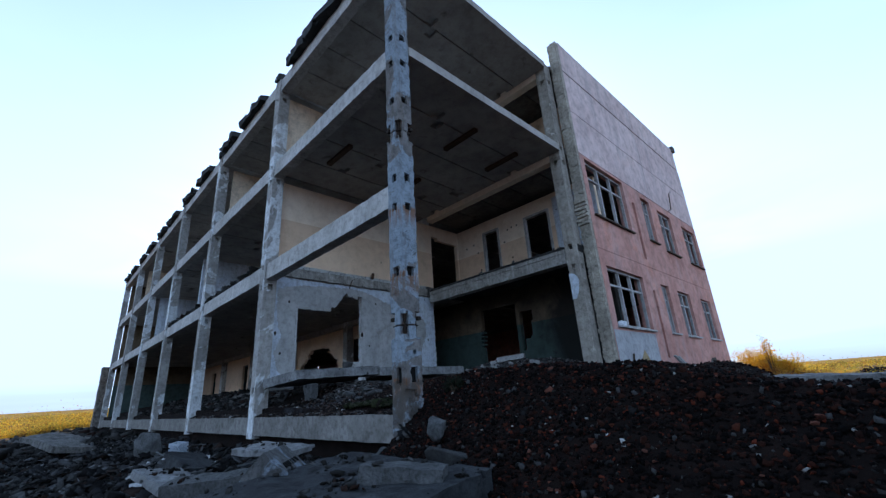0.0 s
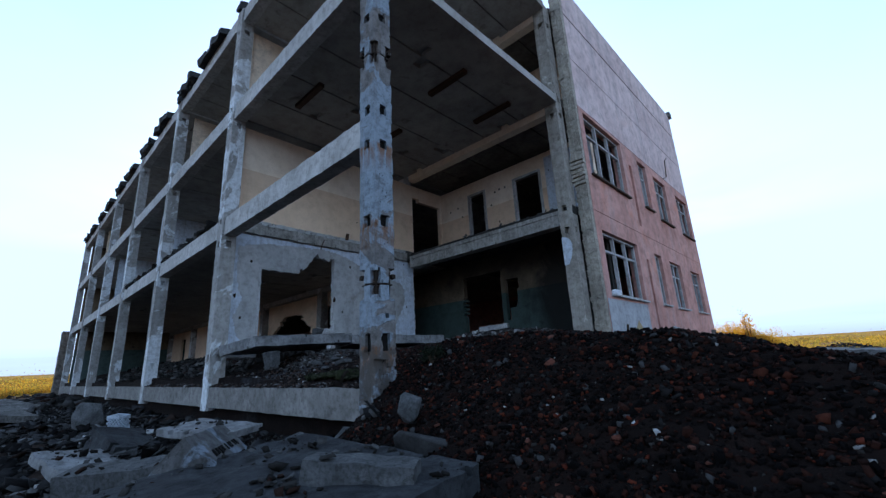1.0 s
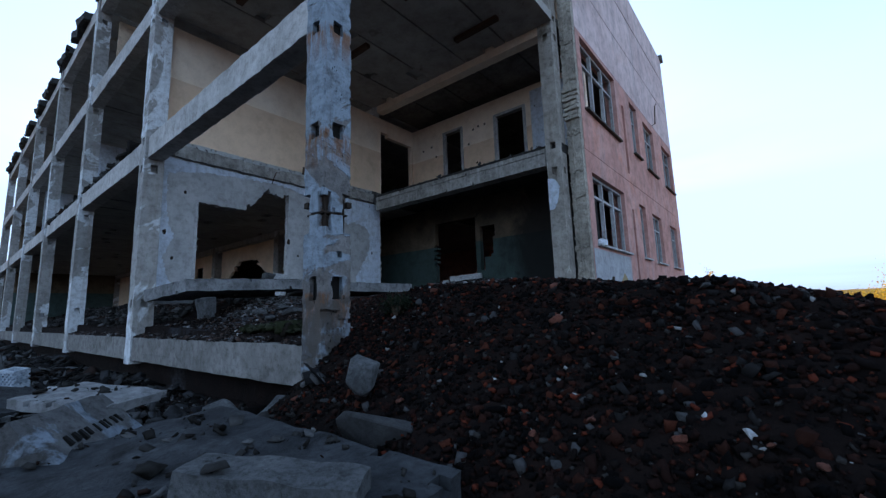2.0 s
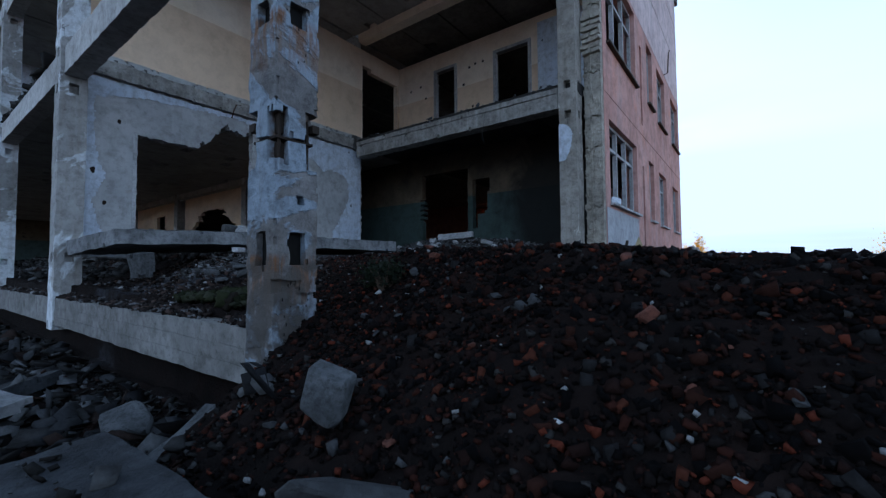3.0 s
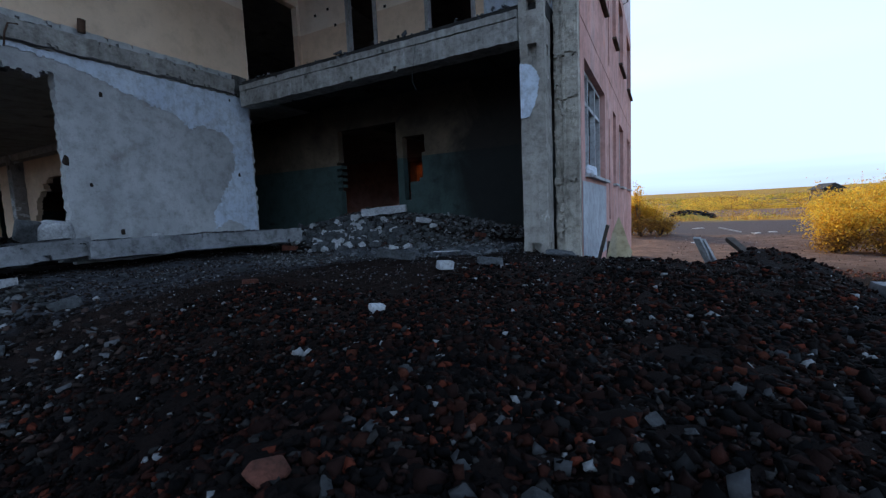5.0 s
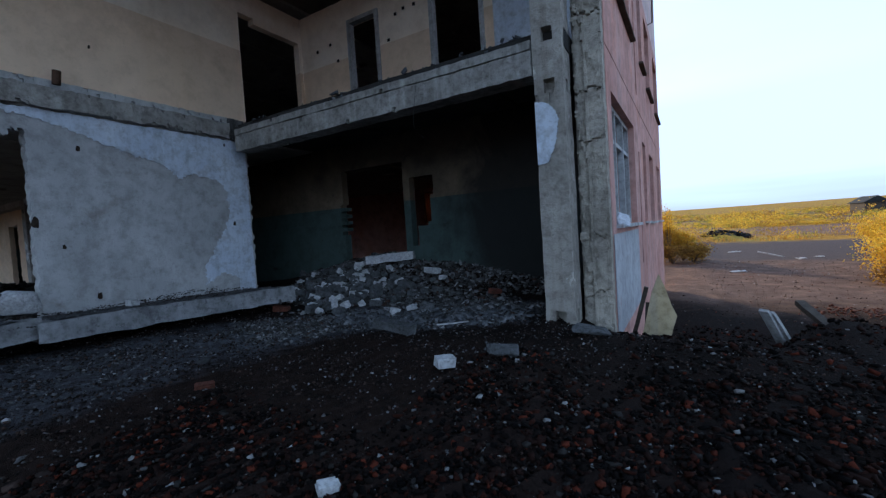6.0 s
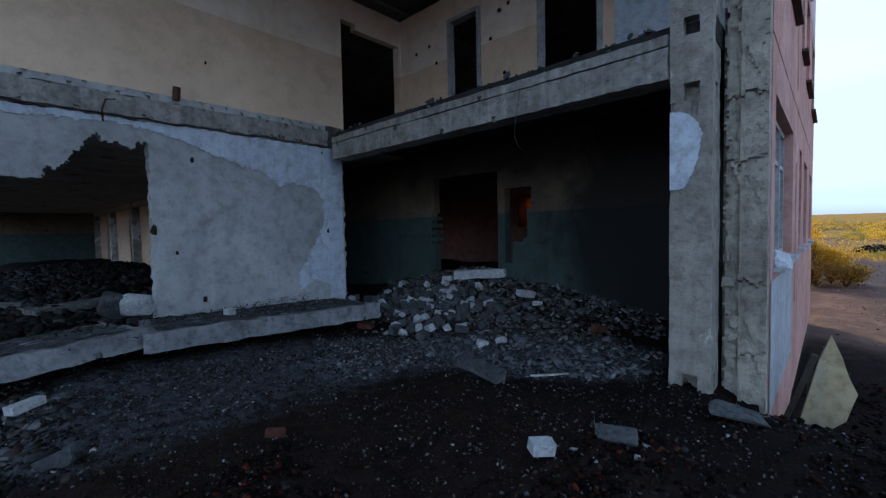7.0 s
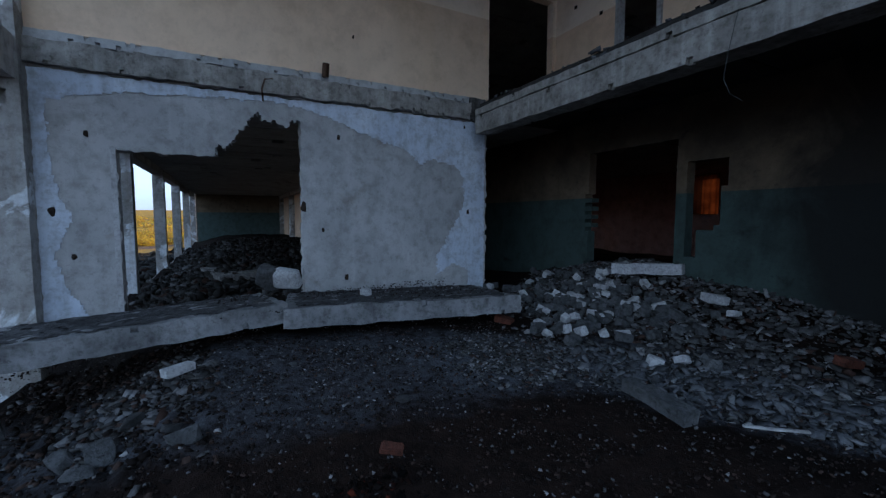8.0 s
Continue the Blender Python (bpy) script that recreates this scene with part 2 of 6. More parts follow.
M_TEAL = surface("teal_dado_wall", (0.12, 0.088, 0.058), (0.21, 0.16, 0.105), 0.7, dado=(4.15, (0.075, 0.115, 0.108)), rust=((0.02, 0.018, 0.016), 0.95), bump=0.25)


def add_soot_and_shade(m):
    """Soot and painted shade over the back wall's burnt end and under its ceiling."""
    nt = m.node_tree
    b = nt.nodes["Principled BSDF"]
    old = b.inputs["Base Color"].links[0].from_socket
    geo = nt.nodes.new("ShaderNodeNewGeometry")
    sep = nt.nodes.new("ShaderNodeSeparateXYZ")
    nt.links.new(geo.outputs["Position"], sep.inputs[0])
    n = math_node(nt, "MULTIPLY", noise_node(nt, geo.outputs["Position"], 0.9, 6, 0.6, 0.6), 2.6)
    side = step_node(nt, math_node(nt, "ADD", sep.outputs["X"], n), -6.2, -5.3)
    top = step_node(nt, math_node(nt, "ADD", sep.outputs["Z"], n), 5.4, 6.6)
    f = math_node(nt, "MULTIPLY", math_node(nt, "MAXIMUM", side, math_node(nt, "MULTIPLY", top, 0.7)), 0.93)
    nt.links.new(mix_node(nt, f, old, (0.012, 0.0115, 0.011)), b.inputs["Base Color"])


M_BACK = surface("sooty_shaded_dado_wall", (0.10, 0.072, 0.048), (0.20, 0.15, 0.10), 0.7, dado=(4.15, (0.055, 0.085, 0.078)), rust=((0.02, 0.018, 0.016), 0.95), bump=0.25)
add_soot_and_shade(M_BACK)
M_PINK = surface("pink_render", (0.50, 0.235, 0.19), (0.70, 0.40, 0.345), 0.5, paint=((0.72, 0.33, 0.25), 0.40, 0.5, 0.05), streak=((0.44, 0.34, 0.33), 0.5, 2.0), rust=((0.34, 0.27, 0.26), 0.6), grime=0.62, bump=0.35)
M_PINK_PALE = surface("pale_pink_render", (0.62, 0.47, 0.455), (0.82, 0.67, 0.65), 0.55, paint=((0.72, 0.52, 0.475), 0.36, 0.45, 0.08), streak=((0.42, 0.36, 0.36), 0.55, 1.6), rust=((0.42, 0.35, 0.345), 0.6), grime=0.65, bump=0.3)
M_GREY_PANEL = surface("grey_patch_render", (0.33, 0.34, 0.36), (0.47, 0.48, 0.5), 1.2, rust=((0.42, 0.24, 0.2), 0.6), bump=0.3)
M_WOOD = surface("weathered_white_wood", (0.34, 0.34, 0.34), (0.56, 0.57, 0.58), 3.0, streak=((0.2, 0.17, 0.14), 0.6), bump=0.3)
M_DARKWOOD = surface("dark_timber", (0.05, 0.04, 0.033), (0.11, 0.09, 0.07), 3.0, bump=0.4)
M_GREYWOOD = surface("bleached_timber", (0.25, 0.25, 0.25), (0.5, 0.5, 0.5), 4.0, streak=((0.2, 0.18, 0.15), 0.5), bump=0.3)
M_FELT = surface("roofing_felt", (0.012, 0.013, 0.014), (0.035, 0.037, 0.038), 2.0, rough=0.75, bump=0.7)
M_RUST = plain("rusty_steel", (0.10, 0.055, 0.035), 0.7, 0.3)
M_RUSTDARK = plain("dark_rust", (0.035, 0.024, 0.018), 0.9)


def add_rust_runs(m, levels):
    """Rust that ran down from steel at the given heights."""
    nt = m.node_tree
    b = nt.nodes["Principled BSDF"]
    old = b.inputs["Base Color"].links[0].from_socket
    geo = nt.nodes.new("ShaderNodeNewGeometry")
    sep = nt.nodes.new("ShaderNodeSeparateXYZ")
    nt.links.new(geo.outputs["Position"], sep.inputs[0])
    mp = nt.nodes.new("ShaderNodeMapping")
    mp.inputs["Scale"].default_value = (16, 16, 2.0)
    nt.links.new(geo.outputs["Position"], mp.inputs[0])
    run = step_node(nt, noise_node(nt, mp.outputs[0], 1.0, 5, 0.6), 0.42, 0.56)
    total = None
    for z in levels:
        below = math_node(nt, "MULTIPLY", step_node(nt, sep.outputs["Z"], z - 0.42, z - 0.02), step_node(nt, sep.outputs["Z"], z + 0.07, z + 0.03))
        total = below if total is None else math_node(nt, "MAXIMUM", total, below)
    f = math_node(nt, "MULTIPLY", math_node(nt, "MULTIPLY", total, run), 0.85)
    nt.links.new(mix_node(nt, f, old, (0.19, 0.075, 0.022)), b.inputs["Base Color"])


add_rust_runs(M_CORNER, (2.18, 3.93, 5.17))


def add_notch_rust(m, cx, cy, levels):
    """Rust that soaked the notched corners of the column at its joints."""
    nt = m.node_tree
    b = nt.nodes["Principled BSDF"]
    old = b.inputs["Base Color"].links[0].from_socket
    geo = nt.nodes.new("ShaderNodeNewGeometry")
    sep = nt.nodes.new("ShaderNodeSeparateXYZ")
    nt.links.new(geo.outputs["Position"], sep.inputs[0])
    dx = math_node(nt, "ABSOLUTE", math_node(nt, "SUBTRACT", sep.outputs["X"], cx), 0.0)
    dy = math_node(nt, "ABSOLUTE", math_node(nt, "SUBTRACT", sep.outputs["Y"], cy), 0.0)
    deep = step_node(nt, math_node(nt, "MAXIMUM", dx, dy), 0.172, 0.12)
    band = None
    for z in levels:
        k = math_node(nt, "LESS_THAN", math_node(nt, "ABSOLUTE", math_node(nt, "SUBTRACT", sep.outputs["Z"], z), 0.0), 0.25)
        band = k if band is None else math_node(nt, "MAXIMUM", band, k)
    n = step_node(nt, noise_node(nt, geo.outputs["Position"], 9.0, 5, 0.6), 0.34, 0.5)
    f = math_node(nt, "MULTIPLY", math_node(nt, "MULTIPLY", deep, band), math_node(nt, "MULTIPLY", n, 0.92))
    nt.links.new(mix_node(nt, f, old, (0.10, 0.055, 0.03)), b.inputs["Base Color"])


add_notch_rust(M_CORNER, -4.895, 4.55, (3.07, 6.83))


def add_foot_dirt(m, z, colour):
    """Dirt and flaked paint on a column below a ragged line."""
    nt = m.node_tree
    b = nt.nodes["Principled BSDF"]
    old = b.inputs["Base Color"].links[0].from_socket
    geo = nt.nodes.new("ShaderNodeNewGeometry")
    sep = nt.nodes.new("ShaderNodeSeparateXYZ")
    nt.links.new(geo.outputs["Position"], sep.inputs[0])
    n = noise_node(nt, geo.outputs["Position"], 5.0, 7, 0.65, 0.5)
    line = math_node(nt, "ADD", sep.outputs["Z"], math_node(nt, "MULTIPLY", n, 0.5))
    f = math_node(nt, "MULTIPLY", step_node(nt, line, z + 0.3, z + 0.2), step_node(nt, n, 0.62, 0.5))
    nt.links.new(mix_node(nt, math_node(nt, "MULTIPLY", f, 0.85), old, colour), b.inputs["Base Color"])


add_foot_dirt(M_CORNER, 2.2, (0.075, 0.066, 0.058))
M_BLACK = plain("black_cavity", (0.007, 0.0065, 0.006), 0.95)
M_CINDER = pieces("cinder_pieces", [(0.0, (0.0042, 0.0034, 0.0034)), (0.34, (0.0103, 0.0077, 0.0069)), (0.55, (0.0189, 0.0090, 0.0073)), (0.74, (0.0344, 0.0112, 0.0077)), (0.88, (0.0344, 0.0318, 0.0301)), (0.93, (0.1032, 0.0241, 0.0138)), (0.986, (0.2580, 0.2580, 0.2580))])
M_FRAGMENT = pieces("heap_fragments", [(0.0, (0.003, 0.0025, 0.0025)), (0.34, (0.008, 0.0055, 0.005)), (0.56, (0.017, 0.008, 0.0065)), (0.74, (0.030, 0.0115, 0.008)), (0.84, (0.018, 0.017, 0.017)), (0.92, (0.065, 0.02, 0.012)), (0.965, (0.06, 0.06, 0.062))])
M_HEAPSTONE = surface("dark_fragment", (0.0245, 0.0252, 0.0259), (0.0595, 0.0602, 0.0616), 5.0, bump=0.6)
M_MORTAR = pieces("mortar_crumbs", [(0.0, (0.0616, 0.0616, 0.0616)), (0.3, (0.1056, 0.1056, 0.1056)), (0.55, (0.0440, 0.0414, 0.0396)), (0.7, (0.1672, 0.1672, 0.1716)), (0.88, (0.0704, 0.0440, 0.0370)), (0.94, (0.2904, 0.2948, 0.2992))])
M_CRUST = pieces("mortar_crust", [(0.0, (0.10, 0.106, 0.116)), (0.4, (0.15, 0.158, 0.17)), (0.75, (0.075, 0.078, 0.084)), (0.9, (0.22, 0.228, 0.24))])
M_GRIT = pieces("trodden_grit", [(0.0, (0.0163, 0.0131, 0.0122)), (0.42, (0.0359, 0.0262, 0.0228)), (0.7, (0.0734, 0.0490, 0.0408)), (0.84, (0.1142, 0.1142, 0.1175)), (0.95, (0.1536, 0.1536, 0.1584)), (0.985, (0.3840, 0.3840, 0.3840))])
M_RUBBLE = pieces("concrete_rubble", [(0.0, (0.0209, 0.0202, 0.0190)), (0.25, (0.0380, 0.0373, 0.0365)), (0.5, (0.0152, 0.0140, 0.0133)), (0.68, (0.0608, 0.0608, 0.0608)), (0.84, (0.0266, 0.0152, 0.0121)), (0.93, (0.1064, 0.1084, 0.1103))])
M_RAG = surface("bluish_plaster_rag", (0.46, 0.49, 0.54), (0.72, 0.75, 0.80), 7.0, grime=0.55, bump=0.9)
M_CLODS = pieces("lot_clods", [(0.0, (0.0920, 0.0575, 0.0460)), (0.4, (0.1610, 0.1035, 0.0805)), (0.7, (0.0575, 0.0460, 0.0414)), (0.88, (0.2300, 0.0805, 0.0575)), (0.96, (0.3910, 0.3795, 0.3565))])
M_SHARD = pieces("yard_shards", [(0.0, (0.0192, 0.0192, 0.0205)), (0.3, (0.0448, 0.0461, 0.0486)), (0.55, (0.0102, 0.0096, 0.0096)), (0.72, (0.0768, 0.0794, 0.0832)), (0.88, (0.0288, 0.0192, 0.0160)), (0.95, (0.1664, 0.1728, 0.1824))])
M_WHITE = surface("white_silicate", (0.36, 0.365, 0.37), (0.58, 0.585, 0.59), 6.0, grime=0.5, bump=0.5)
M_BRICK = surface("red_brick", (0.075, 0.028, 0.018), (0.15, 0.05, 0.032), 9.0, rust=((0.02, 0.017, 0.016), 0.7), grime=0.45, bump=0.6)
M_STONE = surface("grey_fragment", (0.0467, 0.0493, 0.0510), (0.1275, 0.1326, 0.1360), 5.0, rust=((0.0255, 0.0255, 0.0255), 0.7), grime=0.4, bump=0.9)
M_LEAF = leaf_material("autumn_leaf", [(0.0, (0.46, 0.20, 0.02)), (0.4, (0.70, 0.42, 0.035)), (0.8, (0.80, 0.54, 0.07)), (1.0, (0.36, 0.32, 0.06))])
M_STEM = plain("shrub_stem", (0.10, 0.07, 0.05), 0.9)
M_GRASSBLADE = leaf_material("dry_grass", [(0.0, (0.34, 0.16, 0.03)), (1.0, (0.60, 0.36, 0.07))])
M_BRUSH = leaf_material("russet_brush", [(0.0, (0.12, 0.06, 0.02)), (0.6, (0.30, 0.16, 0.03)), (1.0, (0.46, 0.28, 0.05))])
M_OLIVE = leaf_material("olive_leaf", [(0.0, (0.1300, 0.1300, 0.0260)), (0.6, (0.3380, 0.2860, 0.0455)), (1.0, (0.5720, 0.4420, 0.0650))])
M_WEED = leaf_material("green_weed", [(0.0, (0.005, 0.011, 0.004)), (1.0, (0.014, 0.024, 0.008))])
M_MOSS = pieces("mossy_clods", [(0.0, (0.0120, 0.0144, 0.0072)), (0.4, (0.0270, 0.0312, 0.0156)), (0.75, (0.0420, 0.0450, 0.0300)), (0.92, (0.0180, 0.0144, 0.0108))])
M_TOPPLED = surface("toppled_block_paint", (0.0780, 0.0780, 0.0780), (0.1620, 0.1632, 0.1650), 2.0, paint=((0.2280, 0.2700, 0.3180), 0.46, 1.5, 0.02), grime=0.4, rust=((0.0360, 0.0330, 0.0300), 0.8), bump=0.9)
M_DIRT = surface("dark_soil", (0.03, 0.03, 0.031), (0.085, 0.086, 0.09), 5.0, paint=((0.15, 0.155, 0.165), 0.35, 6.0, 0.06), grime=0.4, bump=0.9)
M_YELLOW = surface("yellow_board", (0.3562, 0.2719, 0.1500), (0.5437, 0.4312, 0.2719), 2.0, streak=((0.3375, 0.3094, 0.2625), 0.5), rust=((0.1500, 0.1312, 0.1125), 0.5), bump=0.15)


# ---- mesh helpers ----
rng = np.random.default_rng(7)


def mesh_of(name, verts, faces, mat, smooth=False):
    me = bpy.data.meshes.new(name)
    me.from_pydata([tuple(v) for v in verts], [], faces)
    me.materials.append(mat)
    if smooth:
        me.polygons.foreach_set("use_smooth", [True] * len(me.polygons))
    me.update()
    return me


def part(name, me, parent=None, label="", at=None):
    ob = new(name, me)
    if parent:
        ob.parent = parent
    if label:
        tagged(ob, label=label)
    if at is not None:
        ob.matrix_basis = at
    return ob


def empty(name, label, category, group="", kind="", at=None):
    ob = new(name)
    ob.empty_display_size = 0.2
    if at is not None:
        ob.matrix_basis = at
    return tagged(ob, label, category, group, kind)


def lines(a, b, step, breaks=()):
    """Lattice lines from a to b, no wider than step, that hold the breaks."""
    pts = sorted({round(a, 4), round(b, 4), *[round(k, 4) for k in breaks if a < k < b]})
    out = [pts[0]]
    for p, q in zip(pts, pts[1:]):
        n = max(1, int(math.ceil((q - p) / step - 1e-6)))
        out += [p + (q - p) * (i + 1) / n for i in range(n)]
    return np.array(out)


def lattice(xl, yl, zl, solid=None, jit=0.0, freq=5.0, chip=0.0, seed=0):
    """The skin of the lattice's solid cells. jit: unevenness in metres; chip: share of edge cells broken away."""
    xc, yc, zc = [(l[1:] + l[:-1]) / 2 for l in (xl, yl, zl)]
    X, Y, Z = np.meshgrid(xc, yc, zc, indexing="ij")
    s = np.ones(X.shape, bool) if solid is None else solid(X, Y, Z)
    if chip:
        g = np.random.default_rng(seed + 11)
        pad = np.pad(s, 1)
        core = pad[1:-1, 1:-1, 1:-1]
        open_axes = sum((~(np.roll(pad, 1, a) & np.roll(pad, -1, a)))[1:-1, 1:-1, 1:-1].astype(int) for a in range(3))
        ph = np.sin(X * 7.1 + seed) + np.sin(Y * 6.3 + 2 * seed) + np.sin(Z * 5.7 + 3 * seed)
        s = s & ~((open_axes >= 2) & core & (g.random(s.shape) < chip * (1 + 0.6 * ph)))
    p = np.pad(s, 1)
    n1, n2, n3 = len(xl), len(yl), len(zl)
    faces = []
    quads = {0: ((0, 0, 0), (0, 1, 0), (0, 1, 1), (0, 0, 1)), 1: ((0, 0, 0), (0, 0, 1), (1, 0, 1), (1, 0, 0)), 2: ((0, 0, 0), (1, 0, 0), (1, 1, 0), (0, 1, 0))}
    for ax in range(3):
        for side in (0, 1):
            nb = np.roll(p, 1 if side == 0 else -1, ax)[1:-1, 1:-1, 1:-1]
            i, j, k = np.nonzero(s & ~nb)
            q = []
            for d in quads[ax]:
                d = list(d)
                d[ax] = side
                q.append(((i + d[0]) * n2 + (j + d[1])) * n3 + (k + d[2]))
            q = np.stack(q if side == 1 else q[::-1], 1)
            faces.append(q)
    f = np.concatenate(faces)
    used, inv = np.unique(f, return_inverse=True)
    f = inv.reshape(f.shape)
    vi, r = used // (n2 * n3), used % (n2 * n3)
    v = np.stack([xl[vi], yl[r // n3], zl[r % n3]], 1).astype(float)
    if jit:
        off = np.array([noise.noise_vector(Vector(c) * freq + Vector((seed * 3.1, 0, 0))) for c in v])
        v = v + off * jit
    return v, f.tolist()


def block(name, mat, x0, x1, y0, y1, z0, z1, step=0.3, jit=0.0, chip=0.0, seed=0, breaks=((), (), ()), solid=None, freq=5.0):
    v, f = lattice(lines(x0, x1, step, breaks[0]), lines(y0, y1, step, breaks[1]), lines(z0, z1, step, breaks[2]), solid, jit, freq, chip, seed)
    return mesh_of(name, v, f, mat)


def within(a, lo, hi):
    return (a > lo) & (a < hi)


def wob(u, w, s=0.0):
    """An uneven value of about -1 to 1, for broken outlines."""
    return (np.sin(u * 3.1 + s) + 0.7 * np.sin(u * 7.9 + 2 * w + s) + 0.5 * np.sin(u * 17.3 - 3 * w + 2 * s)) / 2.2


def rock_mesh(name, mat, size, seed):
    """An angular fragment of about the size given."""
    g = np.random.default_rng(seed)
    bm = bmesh.new()
    pts = g.normal(size=(16, 3))
    pts /= np.linalg.norm(pts, axis=1)[:, None]
    pts = np.sign(pts) * np.abs(pts) ** 0.6
    for q in pts:
        bm.verts.new(Vector(q * np.array(size) * 0.5 * g.uniform(0.8, 1.05)))
    res = bmesh.ops.convex_hull(bm, input=bm.verts)
    bmesh.ops.delete(bm, geom=[e for e in res["geom_interior"] if isinstance(e, bmesh.types.BMVert)], context="VERTS")
    bmesh.ops.bevel(bm, geom=bm.edges[:], offset=min(size) * 0.04, segments=1, affect="EDGES")
    me = bpy.data.meshes.new(name)
    bm.to_mesh(me)
    bm.free()
    me.materials.append(mat)
    return me


def scatter(name, mat, pts, sizes, flat=0.6, seed=0, label="", category="rubble", ragged_by=(-0.45, 0.25), tumble=0.45):
    """Loose angular pieces, joined: one island for each."""
    g = np.random.default_rng(seed)
    n = len(pts)
    cube = np.array([(x, y, z) for x in (-1, 1) for y in (-1, 1) for z in (-1, 1)], float) * 0.5
    v = cube[None] * (1 + g.uniform(*ragged_by, (n, 8, 3)))
    v *= np.stack([g.uniform(0.7, 1.5, n), g.uniform(0.6, 1.1, n), g.uniform(0.5, 1.0, n) * flat], 1)[:, None] * np.asarray(sizes)[:, None, None]
    a, b, c = g.uniform(0, 6.28, n), g.normal(0, tumble, n), g.normal(0, tumble, n)
    for ang, (i, j) in ((c, (1, 2)), (b, (0, 2)), (a, (0, 1))):
        ci, si = np.cos(ang)[:, None], np.sin(ang)[:, None]
        vi, vj = v[:, :, i].copy(), v[:, :, j].copy()
        v[:, :, i], v[:, :, j] = ci * vi - si * vj, si * vi + ci * vj
    v += np.asarray(pts)[:, None]
    q = np.array([(0, 1, 3, 2), (4, 6, 7, 5), (0, 4, 5, 1), (2, 3, 7, 6), (0, 2, 6, 4), (1, 5, 7, 3)])
    f = (q[None] + (np.arange(n) * 8)[:, None, None]).reshape(-1, 4)
    me = bpy.data.meshes.new(name)
    me.vertices.add(n * 8)
    me.vertices.foreach_set("co", v.reshape(-1))
    me.loops.add(len(f) * 4)
    me.loops.foreach_set("vertex_index", f.reshape(-1))
    me.polygons.add(len(f))
    me.polygons.foreach_set("loop_start", np.arange(len(f)) * 4)
    me.polygons.foreach_set("loop_total", np.full(len(f), 4))
    me.update(calc_edges=True)
    me.materials.append(mat)
    return tagged(new(name, me), label, category, "", "stuff")


# ---- plan ----
BAYS = [-4.895, -11.08, -17.08, -23.08, -29.08, -35.08, -41.08]   # column lines of the south front
ROW_S, ROW_N = 4.55, 10.80                                       # column rows
SOFFIT = [5.30, 8.58, 11.80]                                     # beam soffits, storey by storey
BEAM_H = 0.46
SLAB_T = 0.22
WEST = -11.13                                                    # face of the cross wall of the corner bay
EAST = -4.33                                                     # outer face of the east front
NORTH = 22.05


def smooth(a, lo, hi):
    t = np.clip((a - lo) / (hi - lo), 0, 1)
    return t * t * (3 - 2 * t)


def fbm(x, y):
    return 0.5 * np.sin(1.7 * x + 0.9 * y) * np.sin(1.1 * y - 0.6 * x) + 0.3 * np.sin(3.7 * x - 2.2 * y + 1) * np.sin(2.9 * y + 1.3 * x) + 0.2 * np.sin(7.3 * x + 5.1 * y) * np.sin(6.1 * y - 4.7 * x + 2)


def bump_at(x, y, cx, cy, rx, ry):
    return np.exp(-(((x - cx) / rx) ** 2 + ((y - cy) / ry) ** 2))


def height(x, y):
    """The ground: yard, cinder heap, earth inside the ruin, plain."""
    x, y = np.asarray(x, float), np.asarray(y, float)
    d = np.hypot(x + 15, y - 10)
    yard = 0.55 + 0.40 * smooth(y, 0.0, 4.1) * smooth(-x, -2, 4) + 0.10 * fbm(x, y) * smooth(-x, 0, 6)
    yard = yard + 0.0152 * np.clip(d - 85, 0, None) + 0.4 * fbm(x / 40, y / 40) * smooth(d, 70, 180) + 0.95 * bump_at(x, y, -0.4, 57.6, 2.3, 1.6)
    crest = 2.28 - 0.14 * smooth(x, -3.4, -1.8) - 0.34 * smooth(x, -1.7, 0.2) - 0.25 * smooth(x, 1, 5)
    slope = 1.56 + (y - 4.38) * 0.72 + 0.05 * fbm(1.5 * x, 1.5 * y) - 0.10 * bump_at(x, y, -3.45, 5.0, 0.22, 0.7)
    heap = np.minimum(slope, crest + 0.04 * fbm(x, y))
    heap = np.where(y > 5.5, crest + 0.05 * fbm(x, y), heap)
    start = 10.0 + 1.6 * smooth(x, -3.0, -1.9)
    fall = smooth((y - start) / 4.0, 0.0, 1.0)
    heap = heap * (1 - fall) + 0.82 * fall + 0.14 * bump_at(x, y, -1.75, 11.4, 0.9, 0.7)
    heap = heap - 0.42 * smooth(y, 5.9, 9.6) * smooth(x, -2.3, -0.8) * (1 - fall)
    heap = np.where(d > 45, yard, heap * (1 - smooth(x, 6, 14)) + yard * smooth(x, 6, 14))
    out = np.maximum(yard, np.where(x > -4.75, heap, -9))
    out = np.where((y > 16) & (x > -4.75), np.maximum(0.82 + 0 * x, yard), out)
    inside = 1.78 + 0.52 * smooth(y, 4.7, 6.8) + 0.05 * fbm(1.3 * x, 1.3 * y)
    inside = inside + 0.10 * smooth(-x, 7.5, 9.5)
    pile = 0.62 * bump_at(x, y, -9.2, 12.9, 2.6, 1.3) + 0.25 * bump_at(x, y, -6.6, 12.9, 1.5, 1.0)
    hall = smooth(-x, 11.0, 12.2) * (0.26 * bump_at(x, y, -24, 8.6, 9, 2.0) + 0.12 * fbm(x, y))
    inside = inside + pile + hall
    t = smooth(x, -4.95, -4.35)
    room = (y > 4.56) & (x > -41.3) & (x < -4.35) & (y < NORTH)
    blend = np.where(y > 11.1, inside, inside * (1 - t) + np.maximum(heap, 0.9) * t)
    return np.where(room, blend, out)


